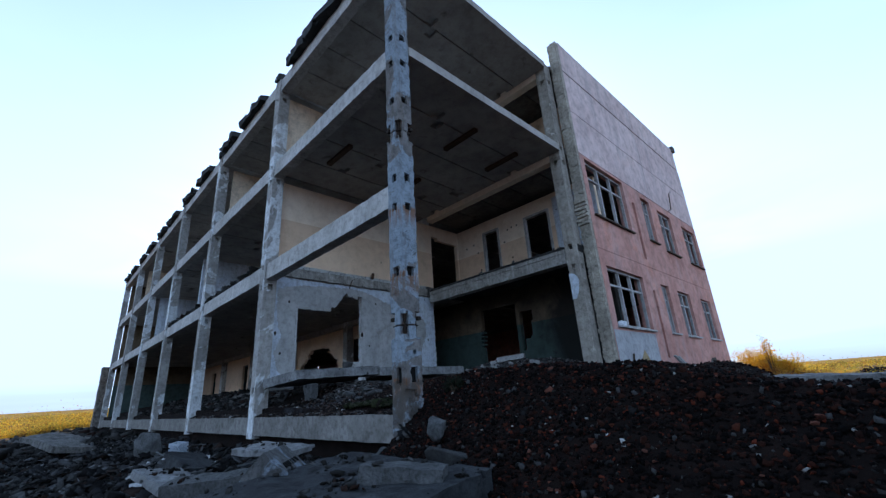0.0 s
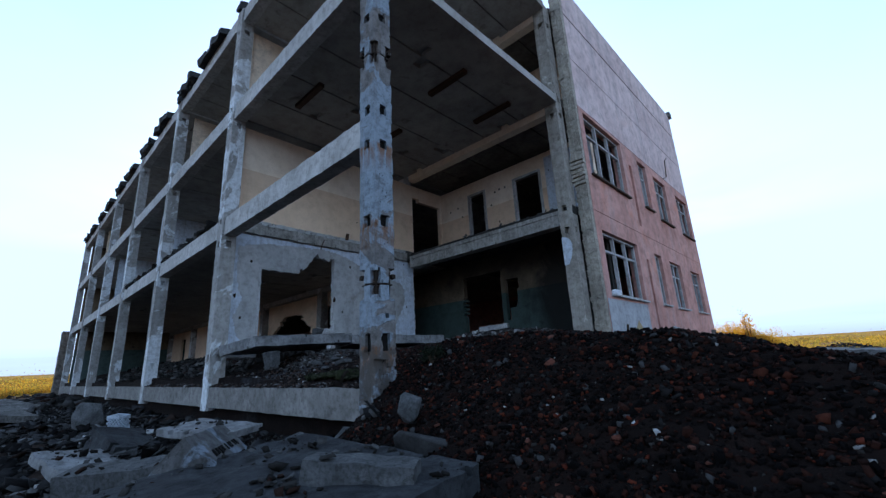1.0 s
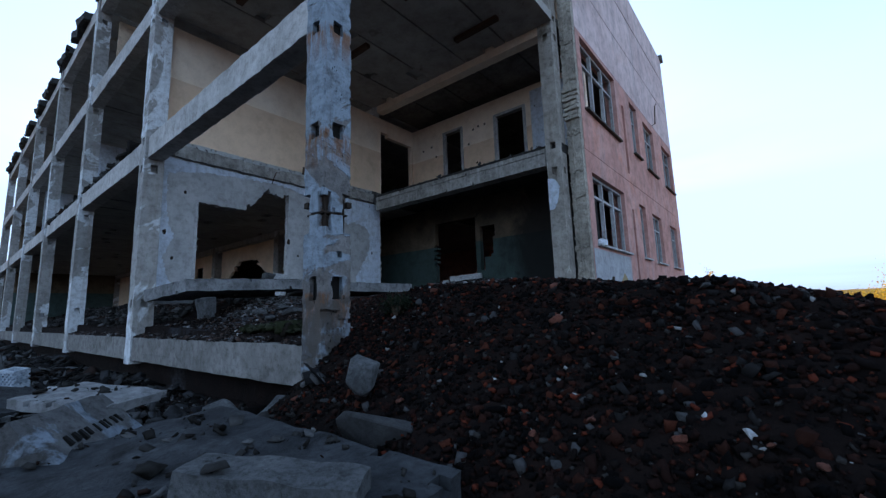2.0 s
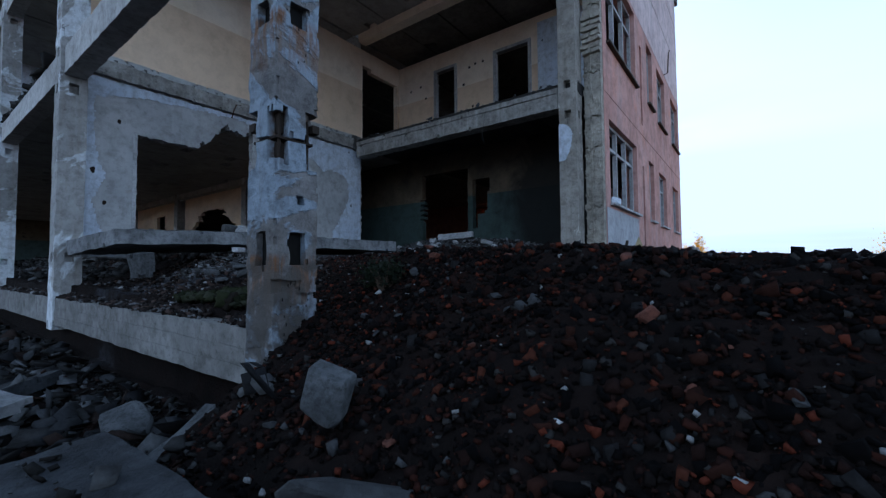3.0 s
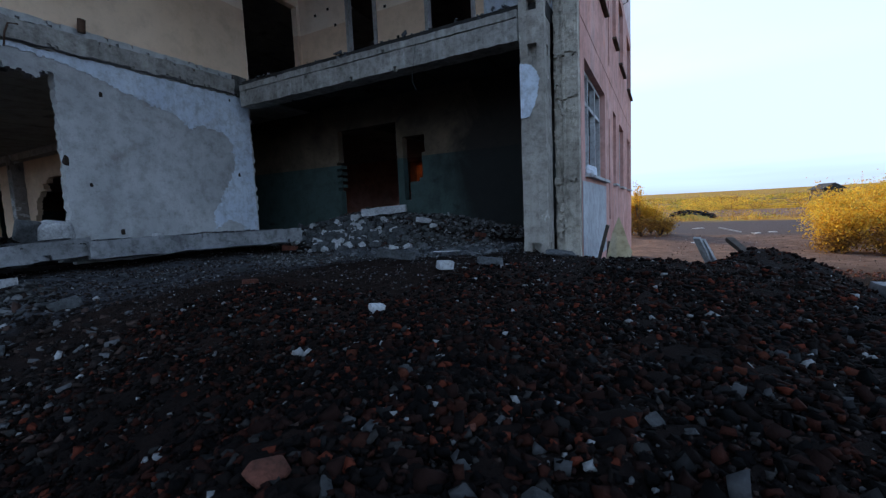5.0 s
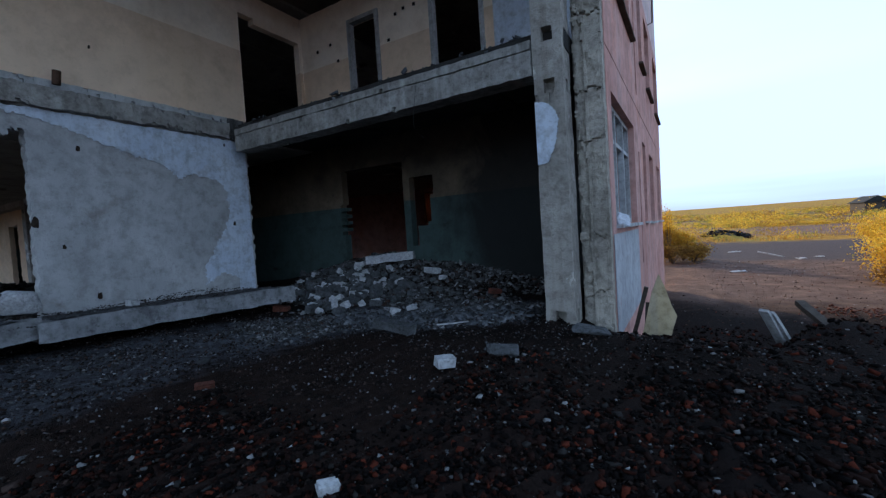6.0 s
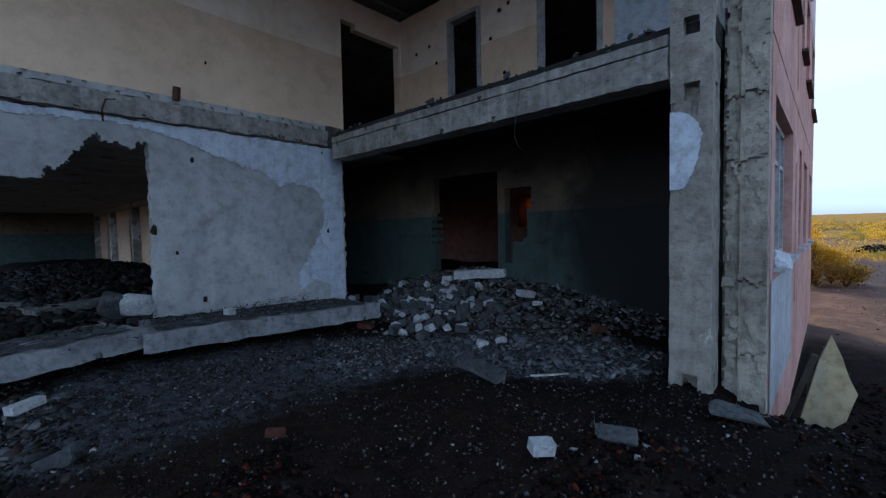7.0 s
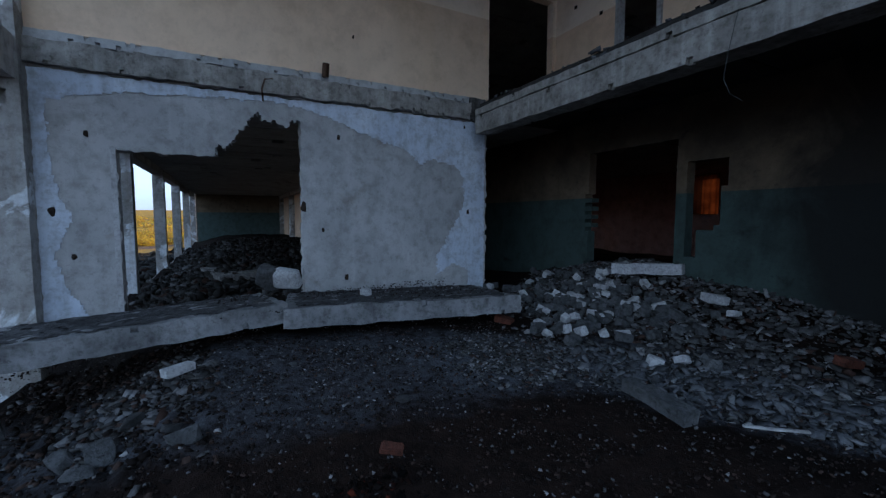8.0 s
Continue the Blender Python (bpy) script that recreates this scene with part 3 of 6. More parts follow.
def ground_material():
    m = bpy.data.materials.new("ground")
    m.use_nodes = True
    nt = m.node_tree
    b = nt.nodes["Principled BSDF"]
    geo = nt.nodes.new("ShaderNodeNewGeometry")
    pos = geo.outputs["Position"]
    sep = nt.nodes.new("ShaderNodeSeparateXYZ")
    nt.links.new(pos, sep.inputs[0])
    near = ramp_node(nt, noise_node(nt, pos, 3.0, 8, 0.7, 0.3), [(0.3, (0.006, 0.005, 0.0045)), (0.55, (0.012, 0.008, 0.007)), (0.75, (0.021, 0.0125, 0.010))])
    # pale mortar dust: along the fallen slabs, and a crust at the mouth of the dark room
    edge = math_node(nt, "MULTIPLY", noise_node(nt, pos, 1.7, 6, 0.65), 1.3)
    crumbs = step_node(nt, noise_node(nt, pos, 9.0, 8, 0.75, 0.4), 0.36, 0.62)
    for cx, cy, rx, ry, turn, strength, tone in ((-6.4, 7.7, 3.0, 1.9, 15, 0.7, (0.030, 0.0185, 0.015)), (-8.6, 7.2, 1.2, 2.8, -12, 0.62, (0.10, 0.108, 0.122)), (-6.75, 10.45, 1.9, 0.85, 27, 0.85, (0.10, 0.108, 0.122)), (-8.1, 9.2, 1.1, 0.9, 50, 0.7, (0.10, 0.108, 0.122))):
        c, q = math.cos(radians(turn)), math.sin(radians(turn))
        px, py = math_node(nt, "SUBTRACT", sep.outputs["X"], cx), math_node(nt, "SUBTRACT", sep.outputs["Y"], cy)
        u = math_node(nt, "DIVIDE", math_node(nt, "ADD", math_node(nt, "MULTIPLY", px, c), math_node(nt, "MULTIPLY", py, q)), rx)
        w = math_node(nt, "DIVIDE", math_node(nt, "SUBTRACT", math_node(nt, "MULTIPLY", py, c), math_node(nt, "MULTIPLY", px, q)), ry)
        rr = math_node(nt, "ADD", math_node(nt, "MULTIPLY", u, u), math_node(nt, "MULTIPLY", w, w))
        zone = step_node(nt, math_node(nt, "ADD", rr, edge), 1.75, 1.15)
        near = mix_node(nt, math_node(nt, "MULTIPLY", math_node(nt, "MULTIPLY", zone, crumbs), strength * 1.25), near, tone)
    fr = nt.nodes.new("ShaderNodeVectorMath")
    fr.operation = "DISTANCE"
    fr.inputs[1].default_value = (-15, 8, 0)
    nt.links.new(pos, fr.inputs[0])
    dirt = ramp_node(nt, noise_node(nt, pos, 1.5, 6, 0.7), [(0.3, (0.09, 0.056, 0.044)), (0.5, (0.13, 0.085, 0.068)), (0.7, (0.21, 0.135, 0.10))])
    grass = ramp_node(nt, noise_node(nt, pos, 0.9, 8, 0.75), [(0.3, (0.13, 0.07, 0.02)), (0.5, (0.34, 0.18, 0.032)), (0.72, (0.60, 0.36, 0.065))])
    drift = noise_node(nt, pos, 0.085, 6, 0.65, 0.6)
    grass = mix_node(nt, step_node(nt, drift, 0.50, 0.58), grass, (0.27, 0.20, 0.045))
    grass = mix_node(nt, step_node(nt, drift, 0.41, 0.35), grass, (0.13, 0.085, 0.06))
    patch = step_node(nt, noise_node(nt, pos, 0.055, 5, 0.6), 0.47, 0.53)
    track = math_node(nt, "ADD", sep.outputs["Y"], math_node(nt, "MULTIPLY", noise_node(nt, pos, 0.22, 5, 0.65), 9.0))
    grassy = math_node(nt, "MAXIMUM", step_node(nt, track, 53.5, 57.5), step_node(nt, math_node(nt, "MULTIPLY", sep.outputs["X"], -1.0), 44.0, 50.0))
    band = math_node(nt, "MULTIPLY", step_node(nt, track, 36.5, 39.0), step_node(nt, track, 56.5, 54.5))
    dirt = mix_node(nt, math_node(nt, "MULTIPLY", band, 0.9), dirt, (0.075, 0.064, 0.066))
    bare = math_node(nt, "MULTIPLY", step_node(nt, track, 66.0, 70.0), step_node(nt, track, 96.0, 90.0))
    grassy = math_node(nt, "MULTIPLY", grassy, math_node(nt, "SUBTRACT", 1.0, math_node(nt, "MULTIPLY", bare, step_node(nt, noise_node(nt, pos, 0.16, 5, 0.6), 0.40, 0.50))))
    dirt = mix_node(nt, math_node(nt, "MULTIPLY", bare, 0.8), dirt, (0.17, 0.11, 0.095))
    fac = math_node(nt, "MULTIPLY", grassy, math_node(nt, "MAXIMUM", patch, step_node(nt, fr.outputs["Value"], 150.0, 420.0)))
    far = mix_node(nt, fac, dirt, grass)
    # near-black reaches about to the building's shadow edge, so some shade is painted in
    col = mix_node(nt, step_node(nt, math_node(nt, "ADD", sep.outputs["Y"], math_node(nt, "MULTIPLY", noise_node(nt, pos, 0.7, 4), 4.0)), 20.4, 23.4), near, far)
    col = mix_node(nt, step_node(nt, fr.outputs["Value"], 33.0, 36.0), col, far)
    nt.links.new(col, b.inputs["Base Color"])
    b.inputs["Roughness"].default_value = 0.95
    b.inputs["Specular IOR Level"].default_value = 0.05
    bp = nt.nodes.new("ShaderNodeBump")
    bp.inputs["Strength"].default_value, bp.inputs["Distance"].default_value = 0.8, 0.03
    nt.links.new(noise_node(nt, pos, 28, 6, 0.7), bp.inputs["Height"])
    nt.links.new(bp.outputs[0], b.inputs["Normal"])
    return m


def build_ground():
    n, k, a = 340, 9.0, 0.62
    u = np.linspace(-1, 1, n)
    s = a * np.sinh(k * u)
    gx, gy = -5.0 + s, 5.0 + s
    X, Y = np.meshgrid(gx, gy, indexing="ij")
    Z = height(X, Y)
    near = np.exp(-((X + 5) ** 2 + (Y - 5) ** 2) / 300)
    Z = Z + near * rng.normal(0, 0.012, Z.shape)
    v = np.stack([X, Y, Z], -1).reshape(-1, 3)
    i, j = np.meshgrid(np.arange(n - 1), np.arange(n - 1), indexing="ij")
    q = (i * n + j).reshape(-1)
    f = np.stack([q, q + n, q + n + 1, q + 1], 1)
    me = mesh_of("ground", v, f.tolist(), ground_material(), smooth=True)
    tagged(new("ground", me), "dark cinder and earth ground running out to a golden plain", "ground", "", "structure")


build_ground()


# ---- concrete frame ----
def column_mesh(x, y, z0, z1, seed, corner=False):
    """A square precast column with pockets; the corner one is split at its joint, with its bars laid bare."""
    w = 0.175
    pockets = [(z, z + 0.16) for z in (2.27, 5.02, 5.62, 8.35, 8.85, 11.4) if z0 < z < z1 - 0.3] if not corner else POCKETS
    zb = sorted({z for p in pockets for z in p})
    if corner:
        zb += [z + d for z in (JOINT, SLEEVE) for d in (-0.2, -0.016, 0.016, 0.22)] + [2.60, 2.66]
    br = [-0.14, -0.07, -0.06, 0.06, 0.07, 0.14]

    def solid(X, Y, Z):
        s = np.ones(X.shape, bool)
        for n, (a, b) in enumerate(pockets):
            s &= ~(within(Z, a, b) & (Y < (0.06 if corner else -0.06)) & within(X, -0.06, 0.07))
            s &= ~(within(Z, a, b) & (X > (-0.06 if corner else 0.06)) & within(Y, -0.06, 0.07))
        if corner:
            for zc in (JOINT, SLEEVE):
                rim = 0.02 * np.sin(X * 37 + zc) + 0.02 * np.sin(Y * 31 + 2 * zc)
                near = (Z > zc - 0.20 + rim) & (Z < zc + 0.22 - rim)
                s &= ~(near & (np.abs(X) > 0.07) & (np.abs(Y) > 0.07))
                s &= ~(within(Z, zc - 0.016, zc + 0.016) & ((np.abs(X) > 0.05) | (np.abs(Y) > 0.05)))
            s &= ~(within(Z, 2.60, 2.66) & (X > 0.10) & within(Y, 0.0, 0.06))
            s &= ~(within(Z, 1.2, 2.12) & (X > 0.14) & (wob(Z * 2.1, Y * 5, 1.0) > 0.45))
        return s

    step = 0.03 if corner else 0.09
    v, f = lattice(lines(-w, w, step, br), lines(-w, w, step, br), lines(z0, z1, step * 1.6, zb), solid, 0.014 if corner else 0.010, 9.0, 0.06 if corner else 0.03, seed)
    return v, f


POCKETS = [(2.16, 2.40), (3.91, 4.08), (5.15, 5.30), (5.73, 5.90), (7.49, 7.64), (8.42, 8.58), (9.1, 9.25)]
JOINT, SLEEVE = 3.07, 6.83


def build_columns():
    for n, x in enumerate(BAYS):
        for y, row in ((ROW_S, "s"), (ROW_N, "n")):
            if row == "n" and n == 0:
                continue
            if row == "n" and n == 1:
                x = WEST - 0.19
            corner = n == 0
            z0 = 1.2 if row == "s" else 1.9
            v, f = column_mesh(0, 0, z0, SOFFIT[2] + BEAM_H, n * 2 + (row == "n"), corner)
            col = empty("column", "square precast concrete column with flaking limewash", "column", "columns of the ruined frame", at=pose(x, y, 0))
            part("shaft", mesh_of("shaft", v, f, M_CORNER if corner else M_COLUMN), col)
            if corner:
                # black plates near the pocket mouths stand for the shade inside them
                for a, z in POCKETS:
                    part("pocket_shade", block("pocket_shade", M_BLACK, -0.055, 0.065, -0.125, -0.11, a + 0.004, z - 0.004, 0.06, 0.004), col, "black plate standing for the shade inside the pocket")
                    part("pocket_shade", block("pocket_shade", M_BLACK, 0.11, 0.125, -0.055, 0.065, a + 0.004, z - 0.004, 0.06, 0.004), col, "black plate standing for the shade inside the pocket")
                tagged(col, "free-standing corner column, chipped, with rusty bars laid bare at its joint")
                for zc in (JOINT, SLEEVE):
                    for sx, sy in ((0.115, -0.115), (-0.115, -0.115), (0.115, 0.115), (-0.115, 0.115)):
                        part("reinforcing_bar", tube("reinforcing_bar", [(sx, sy, zc - 0.24), (sx + 0.008, sy, zc), (sx, sy, zc + 0.26)], 0.014, M_RUSTDARK), col, "rusty ribbed steel bar")
                        for h in (-0.10, 0.11):
                            part("steel_angle", block("steel_angle", M_RUSTDARK, sx * 0.75 - 0.03, sx * 0.75 + 0.03, sy * 0.75 - 0.03, sy * 0.75 + 0.03, zc + h - 0.07, zc + h + 0.07, 0.03, 0.008), col, "rust-eaten steel angle in the joint")
                    for sx, sy in ((-0.165, -0.13), (0.13, 0.165)):
                        part("bolt_end", block("bolt_end", M_RUSTDARK, sx - 0.035, sx + 0.035, sy - 0.03, sy + 0.03, zc + 0.09, zc + 0.15, 0.03, 0.006), col, "dark bolt end beside the joint")
                    part("joint_plate", block("joint_plate", M_RUSTDARK, -0.15, 0.15, -0.15, 0.15, zc - 0.009, zc + 0.009, 0.05, 0.006), col, "rusty steel plate in the joint")


def tube(name, pts, r, mat, sides=7):
    """A bar along the points."""
    verts, faces = [], []
    for i, p in enumerate(pts):
        p = Vector(p)
        d = (Vector(pts[min(i + 1, len(pts) - 1)]) - Vector(pts[max(i - 1, 0)])).normalized()
        u = d.orthogonal().normalized()
        w = d.cross(u)
        rr = r[i] if isinstance(r, (list, tuple)) else r
        for s in range(sides):
            a = 2 * math.pi * s / sides
            verts.append(p + rr * (math.cos(a) * u + math.sin(a) * w))
    for i in range(len(pts) - 1):
        for s in range(sides):
            t = (s + 1) % sides
            faces.append((i * sides + s, i * sides + t, (i + 1) * sides + t, (i + 1) * sides + s))
    faces += [tuple(range(sides))[::-1], tuple((len(pts) - 1) * sides + s for s in range(sides))]
    return mesh_of(name, verts, faces, mat)


build_columns()


def beam(x0, x1, y0, y1, z0, z1, label, seed, mat=None, chip=0.0):
    me = block("beam", mat or M_BEAM, x0, x1, y0, y1, z0, z1, 0.07 if x0 > -11.2 else 0.22, 0.012, chip if x0 > -11.2 else 0.0, seed, freq=7.0)
    return tagged(new("beam", me), label, "beam", "beams of the ruined frame")


def build_beams():
    for s, z in enumerate(SOFFIT):
        for n in range(6):
            a, b = BAYS[n + 1] + 0.18, BAYS[n] - 0.18
            beam(a, b, 4.42, 4.70, z, z + BEAM_H, "pale concrete edge beam between two columns", 20 + 7 * s + n)
            if n == 0 and s == 0:
                continue
            beam(a, b, 10.66, 10.94, z, z + BEAM_H - 0.1, "stained pale beam over the inner column row", 60 + 7 * s + n, M_CREAM if n == 0 else None)
    # the beam at the back of the open bay, with the torn slab edge on it
    beam(BAYS[1] + 0.18, BAYS[0] - 0.18, 10.60, 10.92, 5.25, 5.545, "rough grey concrete beam with broken slab edge on top", 90, M_LEDGE, 0.02)
    beam(BAYS[1] + 0.18, -5.08, 10.59, 10.715, 5.56, 5.665, "broken grey slab edge resting on the beam", 91, M_LEDGE, 0.12)
    for n in range(6):
        zs = (1.41, 1.416, 1.55, 1.556)
        me = block("beam", M_PLINTH, BAYS[n + 1] + 0.18, BAYS[n] - 0.19, 4.40, 4.68, 1.28, 1.70, 0.1 if n < 2 else 0.25, 0.012, 0.0, 100 + n, ((), (4.408,), zs), lambda X, Y, Z: ~((Y < 4.408) & (within(Z, zs[0], zs[1]) | within(Z, zs[2], zs[3]))))
        tagged(new("beam", me), "board-marked concrete plinth beam at the foot", "beam", "beams of the ruined frame")


build_beams()


def floor_slab(name, x0, x1, y0, y1, z, label, width=1.2, kind="structure", mat=None):
    """Precast panels laid side by side with open joints, and a screed on them."""
    verts, faces = [], []
    n = max(1, round((x1 - x0) / width))
    for i in range(n):
        a, b = x0 + (x1 - x0) * i / n + 0.022, x0 + (x1 - x0) * (i + 1) / n - 0.022
        v, f = lattice(lines(a, b, 0.4), lines(y0, y1, 0.25), lines(z, z + SLAB_T, 0.11), None, 0.008, 4.0, 0.04, i)
        off = len(verts)
        verts += [tuple(c) for c in v]
        faces += [tuple(k + off for k in q) for q in f]
    v, f = lattice(lines(x0 + 0.05, x1 - 0.05, 1.0), lines(y0 + 0.05, y1 - 0.05, 1.0), lines(z + 0.12, z + SLAB_T + 0.05, 0.3), None, 0.01, 3.0)
    off = len(verts)
    verts += [tuple(c) for c in v]
    faces += [tuple(k + off for k in q) for q in f]
    return tagged(new(name, mesh_of(name, verts, faces, mat or M_SLAB)), label, "ceiling", "", kind)


def build_slabs():
    for s, z in enumerate(SOFFIT):
        zz = z + BEAM_H - SLAB_T - 0.03
        for n in range(6):
            x0, x1 = BAYS[n + 1] + 0.02, BAYS[n] - 0.02
            if n == 0:
                x1 = -4.66
            if not (n == 0 and s == 0):
                floor_slab("ceiling", x0, x1, 4.715, 10.645, zz, "dark concrete ceiling panels with open joints")
            if not (n == 0 and s == 0):
                floor_slab("ceiling", x0, x1, 10.955, NORTH - 0.35, zz, "dark concrete ceiling panels with open joints", mat=M_SLAB_DARK if n == 0 else None)
    floor_slab("ceiling", BAYS[1] + 0.02, -4.68, 10.72, NORTH - 0.35, 5.535, "near-black concrete ceiling panels, the dark room's shade in their colour", 1.2, mat=M_SLAB_SHADED)


build_slabs()


# ---- walls ----
def wall(name, mat, x0, x1, y0, y1, z0, z1, label, solid=None, breaks=((), (), ()), step=0.16, jit=0.012, seed=0, chip=0.0):
    me = block(name, mat, x0, x1, y0, y1, z0, z1, step, jit, chip, seed, breaks, solid)
    return tagged(new(name, me), label, "wall", "", "structure")


def build_cross_wall():
    """The wall that closes the open bay to the west: plaster below, cream paint above."""
    def low(X, Y, Z):
        top = np.where(Y > 6.55, 4.62 + np.clip((Y - 6.55) / 0.5, 0, 1) * 0.55 + 0.09 * wob(Y * 3.2, Z), 4.62)
        hole = within(Y, 5.5, 7.70) & (Z < top)
        edge = Y > 10.97 + 0.035 * wob(Z * 2, Z)
        return ~(hole | edge)
    v, f = lattice(lines(WEST - 0.16, WEST, 0.06), lines(4.715, 11.05, 0.03, (5.5, 7.70)), lines(2.35, 5.5, 0.03, (4.62,)), low)
    off = np.array([noise.noise_vector(Vector(q) * 9.0) + 0.5 * noise.noise_vector(Vector(q) * 21.0) for q in v])
    v[:, 1:] += off[:, 1:] * 0.034
    v[:, 0] += off[:, 0] * 0.003
    tagged(new("wall_cross_lower", mesh_of("wall_cross_lower", v, f, M_PLASTER)), "grey plastered cross wall with a broken doorway and peeling paint", "wall", "", "structure")

    def up(X, Y, Z):
        door = within(Y, 11.02, 12.52) & (Z < 8.12 - 0.12 * (Y - 11) + 0.03 * wob(Y, Z))
        return ~door
    wall("wall_cross_upper", M_CREAM, WEST - 0.16, WEST + 0.004, 4.715, 12.6, 5.93, 8.58, "cream and ochre painted cross wall above the open bay", up, ((), (11.02, 12.52), ()), 0.12, 0.006, 4)
    wall("wall_cross_top", M_CREAM_TOP, WEST - 0.16, WEST + 0.004, 4.715, 12.6, 9.04, 11.8, "cream painted cross wall of the top storey", None, ((), (), ()), 0.4, 0.006, 5)
    me = block("beam", M_LEDGE, WEST - 0.2, WEST + 0.11, 4.72, 10.58, 5.53, 5.80, 0.045, 0.030, 0.05, 5, freq=7.0)
    tagged(new("beam", me), "rough broken concrete ledge along the cross wall", "beam")
    me = block("beam", M_PLASTER, WEST - 0.2, WEST + 0.035, 4.72, 10.58, 5.825, 5.925, 0.05, 0.014, 0.12, 8, freq=8.0)
    tagged(new("beam", me), "thin whitish screed edge on the ledge", "beam")
    me = block("beam", M_ROUGH, WEST - 0.2, WEST + 0.06, 10.60, 10.92, 5.50, 5.92, 0.05, 0.02, 0.03, 5, freq=6.0)
    tagged(new("beam", me), "rough broken concrete ledge along the cross wall", "beam")


build_cross_wall()


def paint_sheet(name, u0, u1, z0, z1, keep, label, mat, at_x):
    """A skin of old paint on the cross wall, with a flaked outline."""
    v, f = lattice(np.array([at_x, at_x + 0.006]), lines(u0, u1, 0.026), lines(z0, z1, 0.026), keep)
    off = np.array([noise.noise_vector(Vector(c) * 9.0) + 0.7 * noise.noise_vector(Vector(c) * 23.0) for c in v]) * 0.020
    v[:, 1:] += off[:, 1:]
    return tagged(new(name, mesh_of(name, v, f, mat)), label, "paint", "", "structure")


def build_paint():
    def keep(X, Y, Z):
        line = np.interp(Y, [4.8, 4.9, 5.5, 6.1, 6.9, 7.4, 8.0, 8.6, 9.4, 9.65, 9.9, 10.35, 10.5, 10.55, 10.6], [5.1, 5.16, 5.32, 5.36, 5.42, 5.44, 5.34, 5.12, 4.9, 4.68, 4.80, 4.68, 4.5, 3.3, 2.5])
        line = line + 0.02 * wob(Y * 4, Z)
        top = Z > line
        foot = (Y > 9.95 + 0.55 * np.clip((Z - 3.1) / 0.9, 0, 1) + 0.03 * wob(Z * 5, Y)) & (Z > 2.98 - 0.5 * np.abs(Y - 10.3) + 0.02 * wob(Y * 6, Z))
        left = Y < np.interp(Z, [2.5, 2.61, 2.94, 3.35, 3.75, 4.1, 4.6, 5.1], [5.2, 5.13, 4.96, 4.86, 5.05, 4.93, 4.86, 4.87]) + 0.02 * wob(Z * 6, 1)
        hole = within(Y, 5.44, 7.76) & (Z < 5.28)
        return (top | foot | left) & ~hole & (Y < 10.93)
    paint_sheet("paint_layer", 4.73, 10.93, 2.5, 5.5, keep, "flaking blue-white paint on the grey plaster", M_PAINT, WEST + 0.012)


build_paint()


